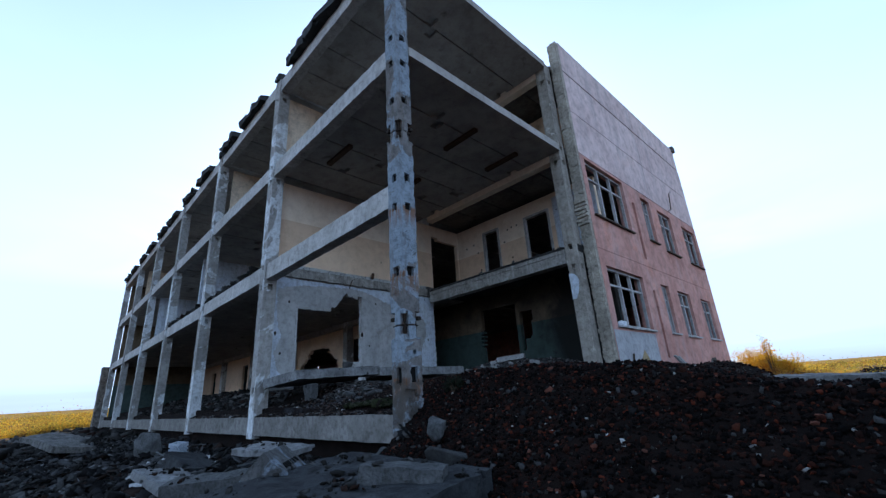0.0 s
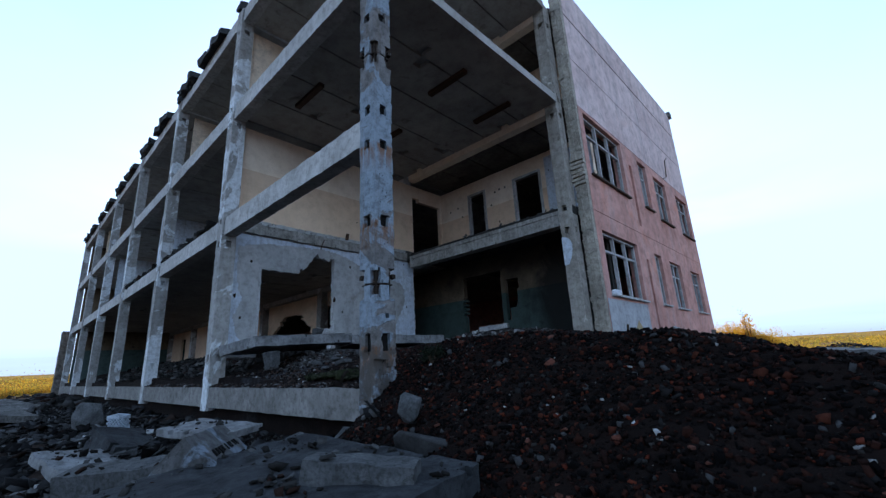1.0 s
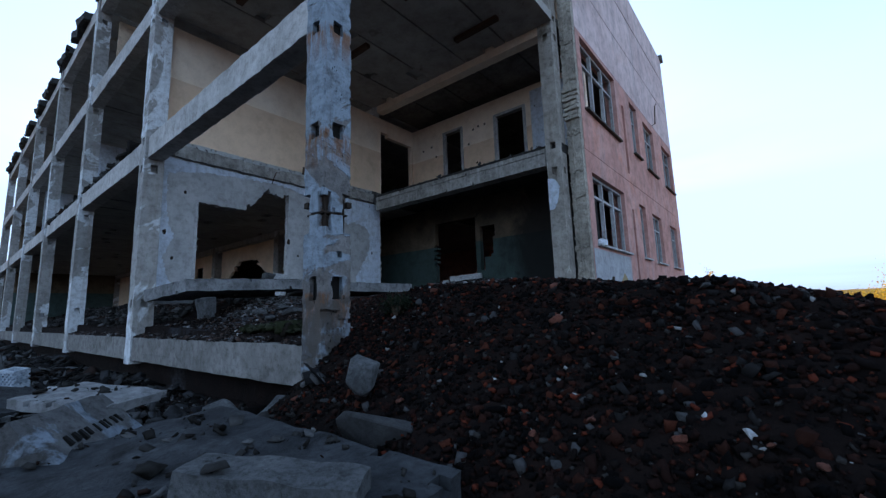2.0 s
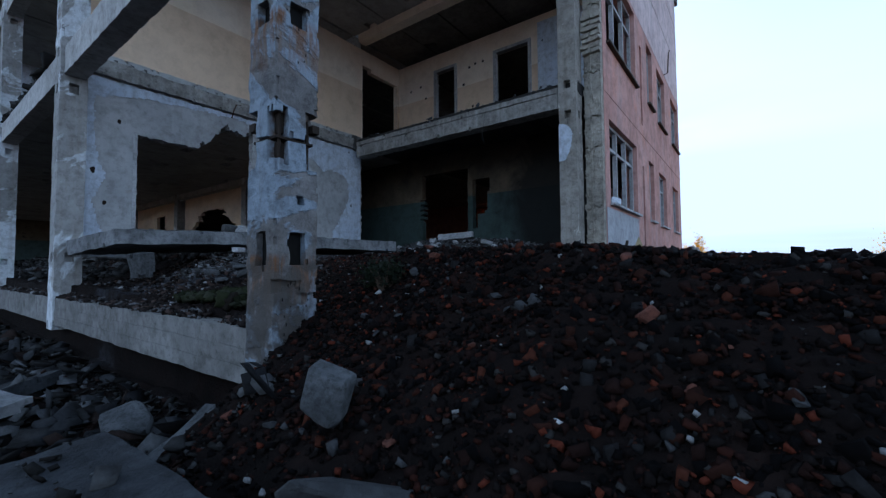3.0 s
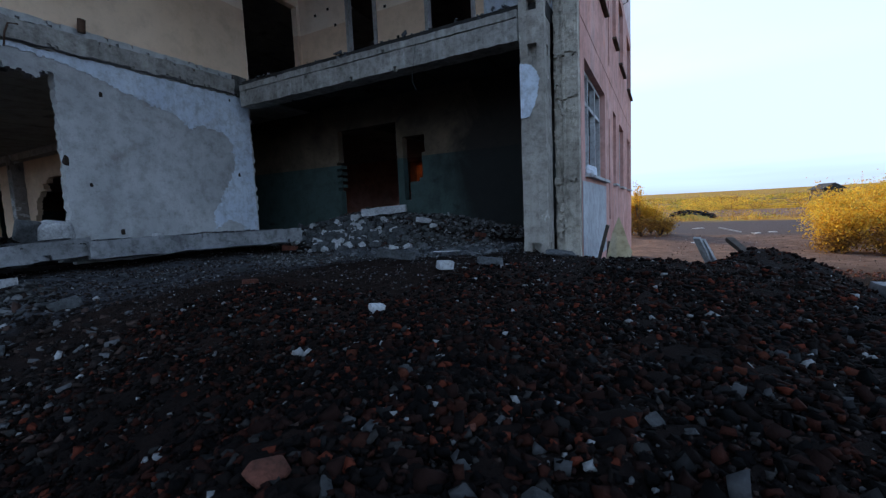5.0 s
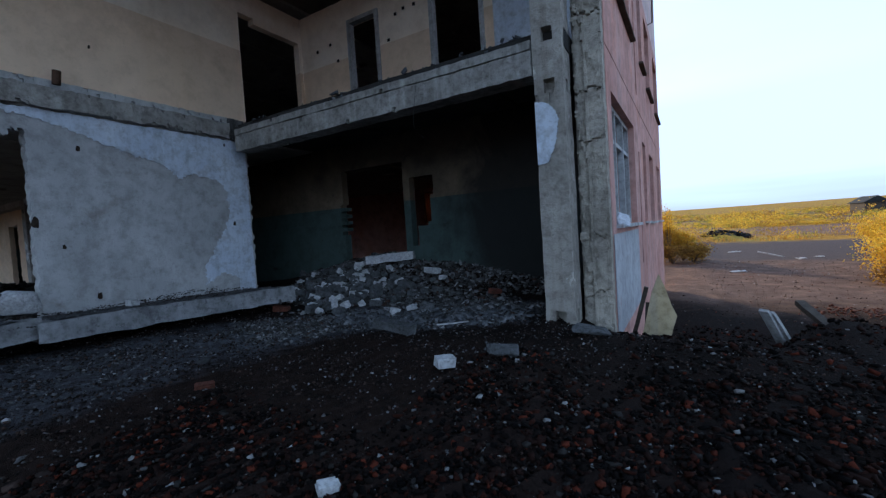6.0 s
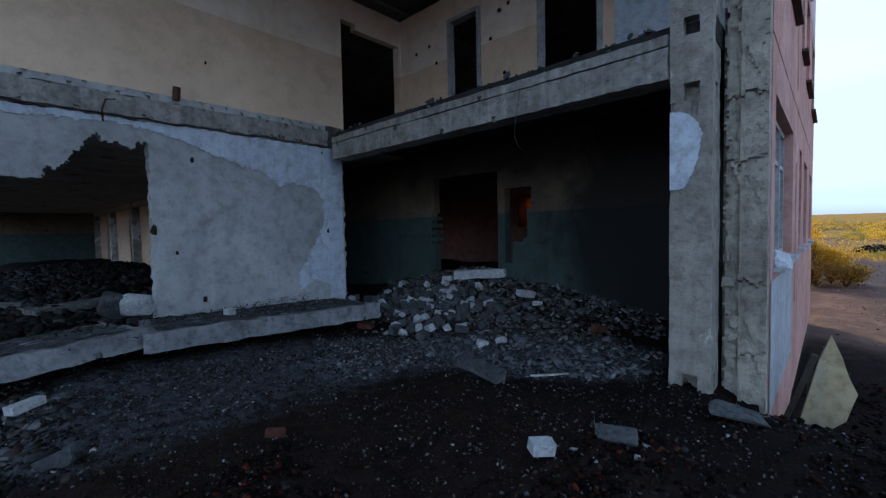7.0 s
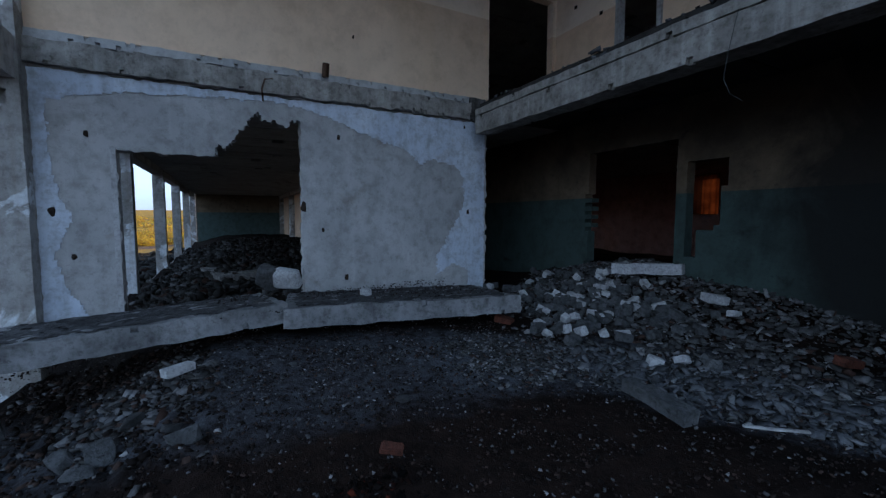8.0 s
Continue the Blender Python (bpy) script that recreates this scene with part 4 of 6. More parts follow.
def build_inner_walls():
    def corridor(X, Y, Z):
        d2 = within(X, -9.64, -8.86) & (Z < 8.04)
        d3 = within(X, -7.58, -6.53) & (Z < 8.0)
        return ~(d2 | d3)
    wall("wall_corridor_upper", M_CREAM, WEST, -4.7, 12.6, 12.76, 5.82, 8.58, "cream and ochre corridor wall with two doorways", corridor, ((-9.64, -8.86, -7.58, -6.53), (), (8.0, 8.04)), 0.2, 0.006, 6)
    wall("wall_white_strip", M_PAINT, -6.32, -4.72, 12.585, 12.597, 5.82, 8.4, "white limewashed stretch of corridor wall", None, ((), (), ()), 0.4, 0.0, 6)

    def back(X, Y, Z):
        gap = (X > -10.17 + (0.05 + 0.05 * np.sin(Z * 5.3)) * np.sign(np.sin(Z * 40 + np.sin(Z * 9))) * (Z < 4.6)) & (X < -8.5) & (Z < 4.95)
        hole = within(X, -8.34, -7.86 + 0.15 * (Z - 4.0)) & within(Z, 3.62, 4.60)
        hole |= within(X, -8.34, -8.18) & within(Z, 3.2, 3.7)
        return ~(gap | hole)
    wall("wall_corridor_lower", M_BACK, -17.0, -4.7, 12.6, 12.78, 2.2, 5.52, "sooty wall with teal dado and a broken opening, darkened by painted shade", back, ((-10.17, -8.5, -8.34, -8.18), (), (3.62, 4.6, 4.95)), 0.08, 0.006, 8)
    wall("wall_inner_top", M_CREAM_TOP, WEST, -4.7, 12.6, 12.76, 9.04, 11.8, "cream corridor wall of the top storey", None, ((), (), ()), 0.5, 0.0, 6)

    def hall(X, Y, Z):
        s = np.ones(X.shape, bool)
        for a in (-38.5, -36.3, -31.5, -30.2, -26.2):
            s &= ~(within(X, a, a + 1.0) & (Z < 4.75))
        arch = ((X + 20.3) / 2.2) ** 2 + ((Z - 2.9) / 1.75) ** 2 + 0.15 * wob(Z * 3, X) < 1
        return s & ~arch & ~(within(X, -17.1, -16.2) & (Z < 4.7))
    wall("wall_hall_lower", M_CREAM, BAYS[6], WEST - 0.2, 10.95, 11.1, 2.2, 5.4, "stained ochre hall wall with doorways and a broken hole", hall, ((), (), ()), 0.06, 0.02, 9)
    for s in (1, 2):
        wall("wall_hall_upper", M_CREAM_TOP, BAYS[6], WEST - 0.2, 11.0, 11.15, SOFFIT[s - 1] + 0.5, SOFFIT[s], "dim ochre corridor wall of an upper storey", None, ((), (), ()), 0.6, 0.0, 9)
    wall("wall_end_west", M_TEAL, BAYS[6] - 0.1, BAYS[6] + 0.1, 4.8, NORTH - 0.4, 1.6, 12.2, "end wall with cream paint over a teal dado", None, ((), (), ()), 0.6, 0.0, 9)
    for x, s, m in ((-20.2, 1, M_PAINT), (BAYS[2], 2, M_CREAM_TOP), (BAYS[4], 1, M_PAINT), (BAYS[5], 2, M_CREAM_TOP)):
        z0 = 2.4 if s == 0 else SOFFIT[s - 1] + 0.5
        wall("wall_partition", m, x - 0.06, x + 0.06, 4.95, 10.5, z0, SOFFIT[s], "pale partition wall inside the frame", None, ((), (), ()), 0.5, 0.0, 9)


build_inner_walls()

# windows of the east front: y from, y to, storey sill, storey head
EAST_WINDOWS = [(11.48, 14.02, 3.42, 5.14), (15.58, 16.30, 3.42, 5.12), (17.20, 18.55, 3.40, 5.08), (19.95, 21.30, 3.40, 5.06),
                (11.40, 14.10, 6.72, 8.62), (15.58, 16.42, 6.78, 8.52), (17.20, 18.65, 6.66, 8.42), (20.0, 21.7, 6.64, 8.38)]
SLITS = [(14.68, 14.88, 2.6, 4.8), (14.62, 14.86, 5.9, 8.05)]


def build_east_front():
    ys = [v for w in EAST_WINDOWS + SLITS for v in w[:2]]

    def holes(X, Y, Z):
        s = ~(within(Y, 16.72, 16.75) & (Z > 8.7) & (X > EAST - 0.04))
        for a, b, c, d in EAST_WINDOWS:
            s &= ~(within(Y, a, b) & within(Z, c, d))
        for a, b, c, d in SLITS:
            s &= ~(within(Y, a, b) & within(Z, c, d) & (X > EAST - 0.27))
        return s
    cuts = [(1.2, 5.62, M_PINK, "salmon pink rendered ground-floor front with window openings"), (5.63, 8.72, M_PINK, "salmon pink rendered upper front with window openings"), (8.75, 10.28, M_PINK_PALE, "pale pink blank panels of the top storey"), (10.30, 11.84, M_PINK_PALE, "pale pink blank panels of the top storey"), (11.91, 13.10, M_PINK_PALE, "pale pink parapet panel along the roof")]
    for n, (a, b, m, lab) in enumerate(cuts):
        zs = [v for w in EAST_WINDOWS + SLITS for v in w[2:]]
        wall("wall_east", m, EAST - 0.30, EAST + 0.004 * (n % 2), 11.14, NORTH, a, b, lab, holes, ((EAST - 0.27, EAST - 0.04), ys + [16.72, 16.75], zs), 0.3, 0.004, 30 + n)
    wall("wall_patch", M_GREY_PANEL, EAST + 0.006, EAST + 0.012, 11.16, 14.0, 2.0, 3.30, "bare grey render below the window", None, ((), (), ()), 0.4, 0.0, 4)
    def pier(X, Y, Z):
        rib = within(X, -4.545, -4.515)
        skin = wob(Z * 1.6 + X * 5, X * 6) > 0.68
        s = (Y > np.where(X < -4.545, 10.985, 10.965)) | rib | (skin & (X > -4.64))
        s &= ~((X < -4.66 + 0.022 * wob(Z * 5, X)) & (Y < 11.11))
        for z in (2.62, 3.30, 4.45, 5.05, 5.95, 7.3, 8.25, 9.6, 10.9, 12.0):
            s &= ~((np.abs(Z - z - 0.05 * wob(X * 6 + z, z)) < 0.016) & (Y < 11.01))
        return s & ~((X > -4.37 + 0.02 * wob(Z * 4, 1)) & (Y < 10.985) & (wob(Z * 2, 2) > -0.3))
    wall("wall_end_pier", M_PIER, -4.70, EAST - 0.006, 10.945, 11.135, 1.9, 13.05, "broken ribbed end of the facade panels, grey concrete", pier, ((-4.66, -4.64, -4.545, -4.515, -4.37), (10.965, 10.985, 11.01, 11.11), ()), 0.026, 0.005, 6)
    wall("wall_north", M_PINK, BAYS[6], EAST - 0.3, NORTH - 0.3, NORTH, 1.2, 12.9, "rear wall of the building with window openings", lambda X, Y, Z: ~(within(X, -13.85, -12.95) & within(Z, 3.95, 5.3)), ((-13.85, -12.95), (), (3.95, 5.3)), 0.5, 0.0, 6)
    v, f = column_mesh(0, 0, 1.9, 12.2, 77)
    col = empty("column", "square precast column beside the facade, paint flaked off", "column", "columns of the ruined frame", at=pose(-4.885, 10.80, 0))
    part("shaft", mesh_of("shaft", v, f, M_BARE), col)


build_east_front()


# ---- windows of the east front ----
def frame_mesh(name, mat, x0, x1, y0, y1, z0, z1, t):
    xl = np.array([x0, x1])
    yl, zl = np.array([y0, y0 + t, y1 - t, y1]), np.array([z0, z0 + t, z1 - t, z1])
    v, f = lattice(xl, yl, zl, lambda X, Y, Z: ~(within(Y, y0 + t, y1 - t) & within(Z, z0 + t, z1 - t)))
    return mesh_of(name, v, f, mat)


def build_windows():
    for n, (a, b, c, d) in enumerate(EAST_WINDOWS):
        w = empty("window_%d" % (n + 1), "weathered wooden window, panes gone, in the pink front", "window", "", "structure")
        xo, xi = EAST - 0.10, EAST - 0.18
        part("window_frame", frame_mesh("window_frame", M_WOOD, xi, xo, a + 0.01, b - 0.01, c + 0.01, d - 0.01, 0.065), w)
        wide = b - a > 2
        cuts = [a + (b - a) * k for k in ((0.36, 0.68) if wide else (0.5,))]
        for y in cuts:
            part("mullion", block("mullion", M_WOOD, xi, xo + 0.01, y - 0.035, y + 0.035, c + 0.07, d - 0.07, 0.4, 0.004), w)
        zt = c + (d - c) * 0.70
        edges = [a + 0.075, *cuts, b - 0.075]
        for y0, y1 in zip(edges, edges[1:]):
            part("transom", block("transom", M_WOOD, xi + 0.005, xo - 0.005, y0 + 0.03, y1 - 0.03, zt - 0.03, zt + 0.03, 0.4, 0.003), w)
        if b - a > 1:
            # a casement left hanging half open
            leaf = frame_mesh("sash", M_WOOD, -0.02, 0.02, 0.0, min(0.62, cuts[0] - a - 0.1), 0.0, zt - c - 0.12, 0.05)
            part("sash", leaf, w, "empty casement sash left ajar", pose(xi - 0.03, a + 0.09, c + 0.08, 0, 0, 24 + 9 * (n % 3)))
        part("window_sill", block("window_sill", M_WOOD if n < 4 else M_DARKWOOD, EAST - 0.2, EAST + 0.09, a - 0.03, b + 0.03, c - 0.05, c - 0.004, 0.4, 0.006), w, "warped sill board")
    lump = rock_mesh("rag", M_RAG, (0.24, 0.42, 0.20), 5)
    tagged(part("rag", lump, at=pose(EAST + 0.06, 11.66, 3.49, 10, 14, 8)), "pale crumpled rag lying on the window sill", "rag")
    bar = tube("bent_bar", [(EAST - 0.01, 18.7, 8.75), (EAST + 0.12, 18.72, 8.8), (EAST + 0.13, 18.95, 9.6), (EAST + 0.13, 19.25, 9.8)], 0.02, M_RUST)
    tagged(new("bent_bar", bar), "rusty bent steel bar sticking from the front", "bar")
    post = block("roof_stub", M_ROUGH, EAST - 0.3, EAST + 0.1, 21.9, 22.25, 13.0, 13.25, 0.1, 0.02)
    tagged(new("roof_stub", post), "small concrete stub at the parapet corner", "stub")


build_windows()


def build_pier_bits():
    """Mortar lumps and a patch of rough bricks on the broken end of the front."""
    g = np.random.default_rng(17)
    pier = [o for o in bpy.data.objects if o.name.startswith("wall_end_pier")][0]
    for r in range(7):
        for k in range(2):
            me = block("brick", M_PIER, -0.085, 0.085, -0.05, 0.05, -0.04, 0.04, 0.05, 0.012, 0.0, r * 2 + k)
            part("brick", me, pier, "", pose(-4.60 + 0.19 * k + g.normal(0, 0.012), 10.955 + g.normal(0, 0.012), 6.36 + 0.115 * r, g.normal(0, 4), g.normal(0, 4), g.normal(0, 5)))
    for k in range(24):
        z = g.choice((2.3, 2.7, 3.4, 4.3, 4.9, 5.5, 6.1, 7.1, 8.0, 9.0, 3.0, 3.95, 4.0, 4.6, 5.2, 5.9, 7.6, 8.5, 9.6, 10.8)) + g.normal(0, 0.16)
        me = rock_mesh("mortar_lump", M_PIER, (g.uniform(0.06, 0.16), 0.035, g.uniform(0.06, 0.2)), 700 + k)
        part("mortar_lump", me, pier, "", pose(g.uniform(-4.66, -4.36), 10.965, z, g.uniform(-8, 8), g.uniform(-40, 40), 0))


build_pier_bits()


def build_added_curtain():
    # invented cloth, added so the low sun makes an orange glow behind the hole
    m = bpy.data.materials.new("orange_cloth")
    m.use_nodes = True
    nt = m.node_tree
    tr = nt.nodes.new("ShaderNodeBsdfTranslucent")
    geo = nt.nodes.new("ShaderNodeNewGeometry")
    nt.links.new(ramp_node(nt, noise_node(nt, geo.outputs["Position"], 2.0, 5), [(0.35, (0.012, 0.0026, 0.0009)), (0.7, (0.042, 0.010, 0.003))]), tr.inputs["Color"])
    nt.links.new(tr.outputs[0], nt.nodes["Material Output"].inputs["Surface"])
    verts, faces = [], []
    n = 24
    for i in range(n + 1):
        x = -13.9 + 1.0 * i / n
        for z in (3.92, 4.4, 4.9, 5.33):
            verts.append((x, NORTH - 0.36 + 0.04 * math.sin(i * 1.3) * (5.5 - z) / 2, z))
    for i in range(n):
        for k in range(3):
            q = i * 4 + k
            faces.append((q, q + 4, q + 5, q + 1))
    me = mesh_of("curtain", verts, faces, m, True)
    tagged(new("curtain", me), "added orange cloth that gives the far opening its sunlit glow", "curtain")


build_added_curtain()


# ---- inside the open bay ----
def slab_piece(name, size, mat, at, label, category, seed=0, chip=0.07, step=0.06, group=""):
    me = block(name, mat, -size[0] / 2, size[0] / 2, -size[1] / 2, size[1] / 2, -size[2] / 2, size[2] / 2, step, 0.022, chip, seed)
    return tagged(part(name, me, at=at), label, category, group)


slab_piece("fallen_slab", (1.55, 2.62, 0.22), M_FALLEN, pose(-10.12, 5.88, 2.60, 2.5, -4.5, 7), "fallen concrete floor slab along the cross wall", "slab", 1, 0.015, group="fallen slabs")
slab_piece("fallen_slab", (1.75, 2.95, 0.22), M_FALLEN, pose(-10.05, 8.80, 2.60, -0.5, -4, -9), "fallen concrete floor slab along the cross wall", "slab", 2, 0.015, group="fallen slabs")


slab_piece("hall_slab", (4.2, 1.3, 0.2), M_ROUGH, pose(-16.2, 6.9, 2.40, 2, -3, 8), "fallen ceiling panel lying in the long hall", "slab", 5, 0.03, 0.12)


def slab_dirt():
    """Soot-black soil on top of the fallen slabs."""
    for ob in [o for o in bpy.data.objects if o.name.startswith("fallen_slab")]:
        w, l = (0.71, 1.24) if "001" not in ob.name else (0.81, 1.40)
        v, f = lattice(lines(-w, w, 0.04), lines(-l, l, 0.04), np.array([0.112, 0.122]), lambda X, Y, Z: (np.abs(X) < w - 0.05 + 0.05 * wob(Y * 4, X)) & (np.abs(Y) < l - 0.06 + 0.05 * wob(X * 5, Y)) & (wob(X * 6 + Y * 2, Y * 5) < 0.72), 0.03, 9.0)
        part("dirt_layer", mesh_of("dirt_layer", v, f, M_DIRT), ob, "dark trodden soil")


slab_dirt()
slab_piece("prop_block", (0.24, 0.2, 0.34), M_STONE, pose(-9.0, 4.95, 2.2, 8, 0, 20), "small concrete block propping the fallen slab", "block", 3)


def build_fittings():
    pipe = tube("pipe_stub", [(WEST + 0.14, 8.05, 5.85), (WEST + 0.16, 8.06, 6.04)], 0.05, M_RUST, 10)
    tagged(new("pipe_stub", pipe), "dark steel pipe stub on the ledge", "pipe")
    hook = tube("bent_hook", [(WEST + 0.05, 7.2, 5.42), (WEST + 0.18, 7.18, 5.55), (WEST + 0.2, 7.22, 5.68), (WEST + 0.2, 7.32, 5.70)], 0.012, M_RUST)
    tagged(new("bent_hook", hook), "bent rusty bar above the doorway", "bar")
    wire = tube("hanging_wire", [(-6.7, 10.585, 5.56), (-6.76, 10.575, 5.22), (-6.78, 10.56, 5.0), (-6.72, 10.56, 4.86), (-6.62, 10.56, 4.78)], 0.0028, M_STONE, 5)
    tagged(new("hanging_wire", wire), "pale loose wire hanging from the beam", "wire")
    for y, z, s in ((10.58, 3.93, 0.09), (10.5, 5.42, 0.06), (8.26, 5.02, 0.05), (5.22, 4.79, 0.05), (5.04, 3.31, 0.05), (4.86, 3.85, 0.08), (8.35, 2.85, 0.06), (8.51, 6.56, 0.03), (8.0, 3.6, 0.04), (7.72, 3.95, 0.09)):
        me = rock_mesh("wall_bracket", M_RUSTDARK, (0.05, s * 1.2, s * 1.9), int(y * 10))
        tagged(part("wall_bracket", me, at=pose(WEST + 0.008, y, z)), "small rusty fixing in a broken socket on the wall", "bracket", "wall fixings")
    # flat black plates on the wall face paint the darkness of small holes
    for x, z in ((-10.6, 7.7), (-10.2, 7.75), (-10.0, 7.35), (-8.4, 7.85), (-8.2, 7.9), (-7.95, 7.9), (-8.6, 7.4), (-6.2, 7.9), (-8.3, 6.7), (-9.9, 6.6)):
        me = block("wall_socket", M_BLACK, -0.03, 0.03, 0.0, 0.012, -0.03, 0.03, 0.02, 0.006)
        tagged(part("wall_socket", me, at=pose(x, 12.588, z)), "flat black mark for the dark of a small hole in the corridor wall", "socket", "wall sockets")
    for n, (x0, x1, zt) in enumerate(((-9.64, -8.86, 8.04), (-7.58, -6.53, 8.0))):
        d = empty("door_frame", "bare grey door frame in the corridor wall", "door frame", "corridor door frames")
        for a in (x0 - 0.03, x1 - 0.05):
            part("jamb", block("jamb", M_WOOD, a, a + 0.08, 12.56, 12.70, 5.8, zt - 0.02, 0.4, 0.004), d)
        part("head", block("head", M_WOOD, x0 - 0.03, x1 + 0.03, 12.56, 12.70, zt - 0.02, zt + 0.06, 0.4, 0.004), d)
    jamb = block("door_jamb", M_WOOD, WEST - 0.2, WEST + 0.015, 5.44, 5.5, 2.4, 4.66, 0.3, 0.004)
    tagged(new("door_jamb", jamb), "grey timber jamb left in the broken doorway", "jamb")
    # lamp rails under the ceiling of the middle storey and sockets
    for x, y, r in ((-8.9, 5.5, 0), (-6.15, 7.75, 0), (-6.2, 9.65, 0), (-9.2, 8.3, 0)):
        me = block("lamp_rail", M_RUST, -0.62, 0.62, -0.07, 0.07, -0.05, 0.05, 0.2, 0.008)
        tagged(part("lamp_rail", me, at=pose(x, y, 8.74, 0, 0, r)), "rusty lamp rail still fixed to the ceiling", "lamp rail", "lamp rails")
    # white paint left on the facade column
    v, f = lattice(lines(-5.055, -4.76, 0.009), np.array([10.606, 10.612]), lines(4.14, 4.94, 0.009), lambda X, Y, Z: X < np.interp(Z, [4.19, 4.2, 4.25, 4.35, 4.55, 4.7, 4.8, 4.88, 4.92, 4.93], [-5.06, -4.94, -4.90, -4.86, -4.80, -4.79, -4.82, -4.88, -4.96, -5.06]) + 0.012 * wob(Z * 7, 0))
    tagged(new("paint_patch", mesh_of("paint_patch", v, f, M_PAINT)), "white paint left on the facade column", "paint", "", "structure")


build_fittings()


def build_scribbles():
    """Faded black marks on the corner column, too worn to read."""
    g = np.random.default_rng(3)
    col = [o for o in bpy.data.objects if o.name == "column"][0]
    for k in range(34):
        low = k < 16
        z = g.uniform(1.45, 2.05) if low else g.uniform(3.45, 4.9)
        y = g.uniform(-0.12, 0.12)
        h = g.uniform(0.008, 0.026)
        me = block("scribble", M_BLACK, 0.181, 0.186, y - 0.0025, y + 0.0025, z, z + h, 0.1)
        part("scribble", me, col, "faded black pen mark", pose(0, 0, 0))


build_scribbles()


# ---- roof edge ----
def build_roof():
    k = 0
    for n in range(6):
        a, b = BAYS[n + 1], BAYS[n]
        runs = ((a + 0.9, a + 5.6),) if n == 0 else ((a + 0.4, a + 2.0), (a + 2.7, a + 4.8))
        for x0, x1 in runs:
            k += 1
            me = block("torn_felt", M_FELT, x0, x1, 4.2, 4.85, 12.24, 12.48 if n else 12.58, 0.12, 0.10, 0.12, 40 + k, freq=2.4)
            tagged(new("torn_felt", me), "torn black roofing felt rolled up at the roof edge", "roofing felt", "torn roofing felt")
        stub = block("roof_stub", M_FELT, a - 0.12, a + 0.14, 4.3, 4.55, 12.24, 12.52, 0.1, 0.05, 0.1, 70 + n)
        tagged(new("roof_stub", stub), "dark broken stub on the roof edge above a column", "stub", "roof stubs")
    end = block("end_pier", M_ROUGH, -44.6, -43.7, 4.2, 5.0, 0.6, 5.75, 0.25, 0.03, 0.03, 3)
    tagged(new("end_pier", end), "free-standing concrete wall stump at the far end", "pier")


build_roof()


# ---- fallen pieces in the yard ----
slab_piece("concrete_slab", (2.35, 1.95, 0.26), M_WET, pose(-3.62, 2.62, 1.05, 5, 2, 4), "large dark floor panel lying tilted in the yard", "panel", 11, 0.03, 0.08)
slab_piece("broken_beam", (0.85, 0.24, 0.26), M_STONE, pose(-3.06, 2.98, 1.19, 4, 4, 31), "broken pale concrete beam lying on the floor panel", "beam", 12, 0.05, 0.05)
slab_piece("broken_beam", (1.35, 0.30, 0.34), M_STONE, pose(-5.55, 2.02, 1.02, 12, -5, 30), "grooved concrete beam end sunk in rubble", "beam", 13, 0.05, 0.06)


def build_stencilled_block():
    """A toppled wall block with blue-white paint and worn stencil marks on its face."""
    ob = slab_piece("painted_block", (1.0, 0.7, 0.40), M_TOPPLED, pose(-5.05, 2.66, 1.06, 42, 0, 143), "toppled wall block with blue-white paint and worn marks", "block", 14, 0.05, 0.05)
    g = np.random.default_rng(41)
    for row, z in enumerate((0.05, -0.11)):
        for k in range(9):
            x = -0.28 + 0.075 * k + g.normal(0, 0.008)
            me = block("stencil_mark", M_BLACK, x, x + g.uniform(0.012, 0.035), z + g.normal(0, 0.006), z + 0.075, 0.19, 0.212, 0.1)
            part("stencil_mark", me, ob, "worn black stencil mark")


build_stencilled_block()
slab_piece("concrete_slab", (0.95, 0.6, 0.07), M_FALLEN, pose(-5.9, 2.86, 1.36, 4, 4, 28), "thin concrete plate lying on the toppled block", "panel", 15, 0.05, 0.06)
slab_piece("concrete_slab", (1.1, 0.7, 0.12), M_FALLEN, pose(-6.9, 1.9, 1.0, -8, 12, 15), "broken grey concrete plate in the rubble", "panel", 16)
slab_piece("fallen_chunk", (1.0, 0.7, 0.4), M_WET, pose(-8.9, 2.6, 0.9, -10, 14, 10), "large fallen concrete chunk leaning on rubble", "chunk", 15, 0.06, 0.1)
slab_piece("concrete_slab", (1.0, 0.6, 0.12), M_WET, pose(-7.9, 3.4, 0.98, 8, -10, 25), "broken concrete plate in the yard rubble", "slab", 16)
slab_piece("concrete_slab", (3.0, 1.4, 0.2), M_ROUGH, pose(-27.0, 1.6, 1.05, 5, 8, 30), "broken grey concrete plate in the rubble", "panel", 17, 0.04, 0.15)
slab_piece("concrete_slab", (3.0, 1.2, 0.2), M_ROUGH, pose(-21.0, 1.4, 1.05, -8, 4, 10), "broken grey concrete plate in the rubble", "panel", 18, 0.04, 0.15)
slab_piece("concrete_plate", (2.0, 0.8, 0.30), M_FALLEN, pose(-0.15, 10.95, 1.70, 2, 3, 2), "flat concrete plate lying on the cinders", "plate", 19)


def stone(name, size, mat, at, label, category, seed, group=""):
    return tagged(part(name, rock_mesh(name, mat, size, seed), at=at), label, category, group)


stone("upright_block", (0.27, 0.17, 0.36), M_STONE, pose(-3.74, 4.06, 1.53, -10, 8, 22), "grey concrete block standing beside the corner column", "block", 21)
stone("heap_boulder", (0.17, 0.15, 0.25), M_HEAPSTONE, pose(-3.06, 4.95, 1.87, 15, 10, 20), "grey boulder stuck in the cinder heap", "boulder", 22)
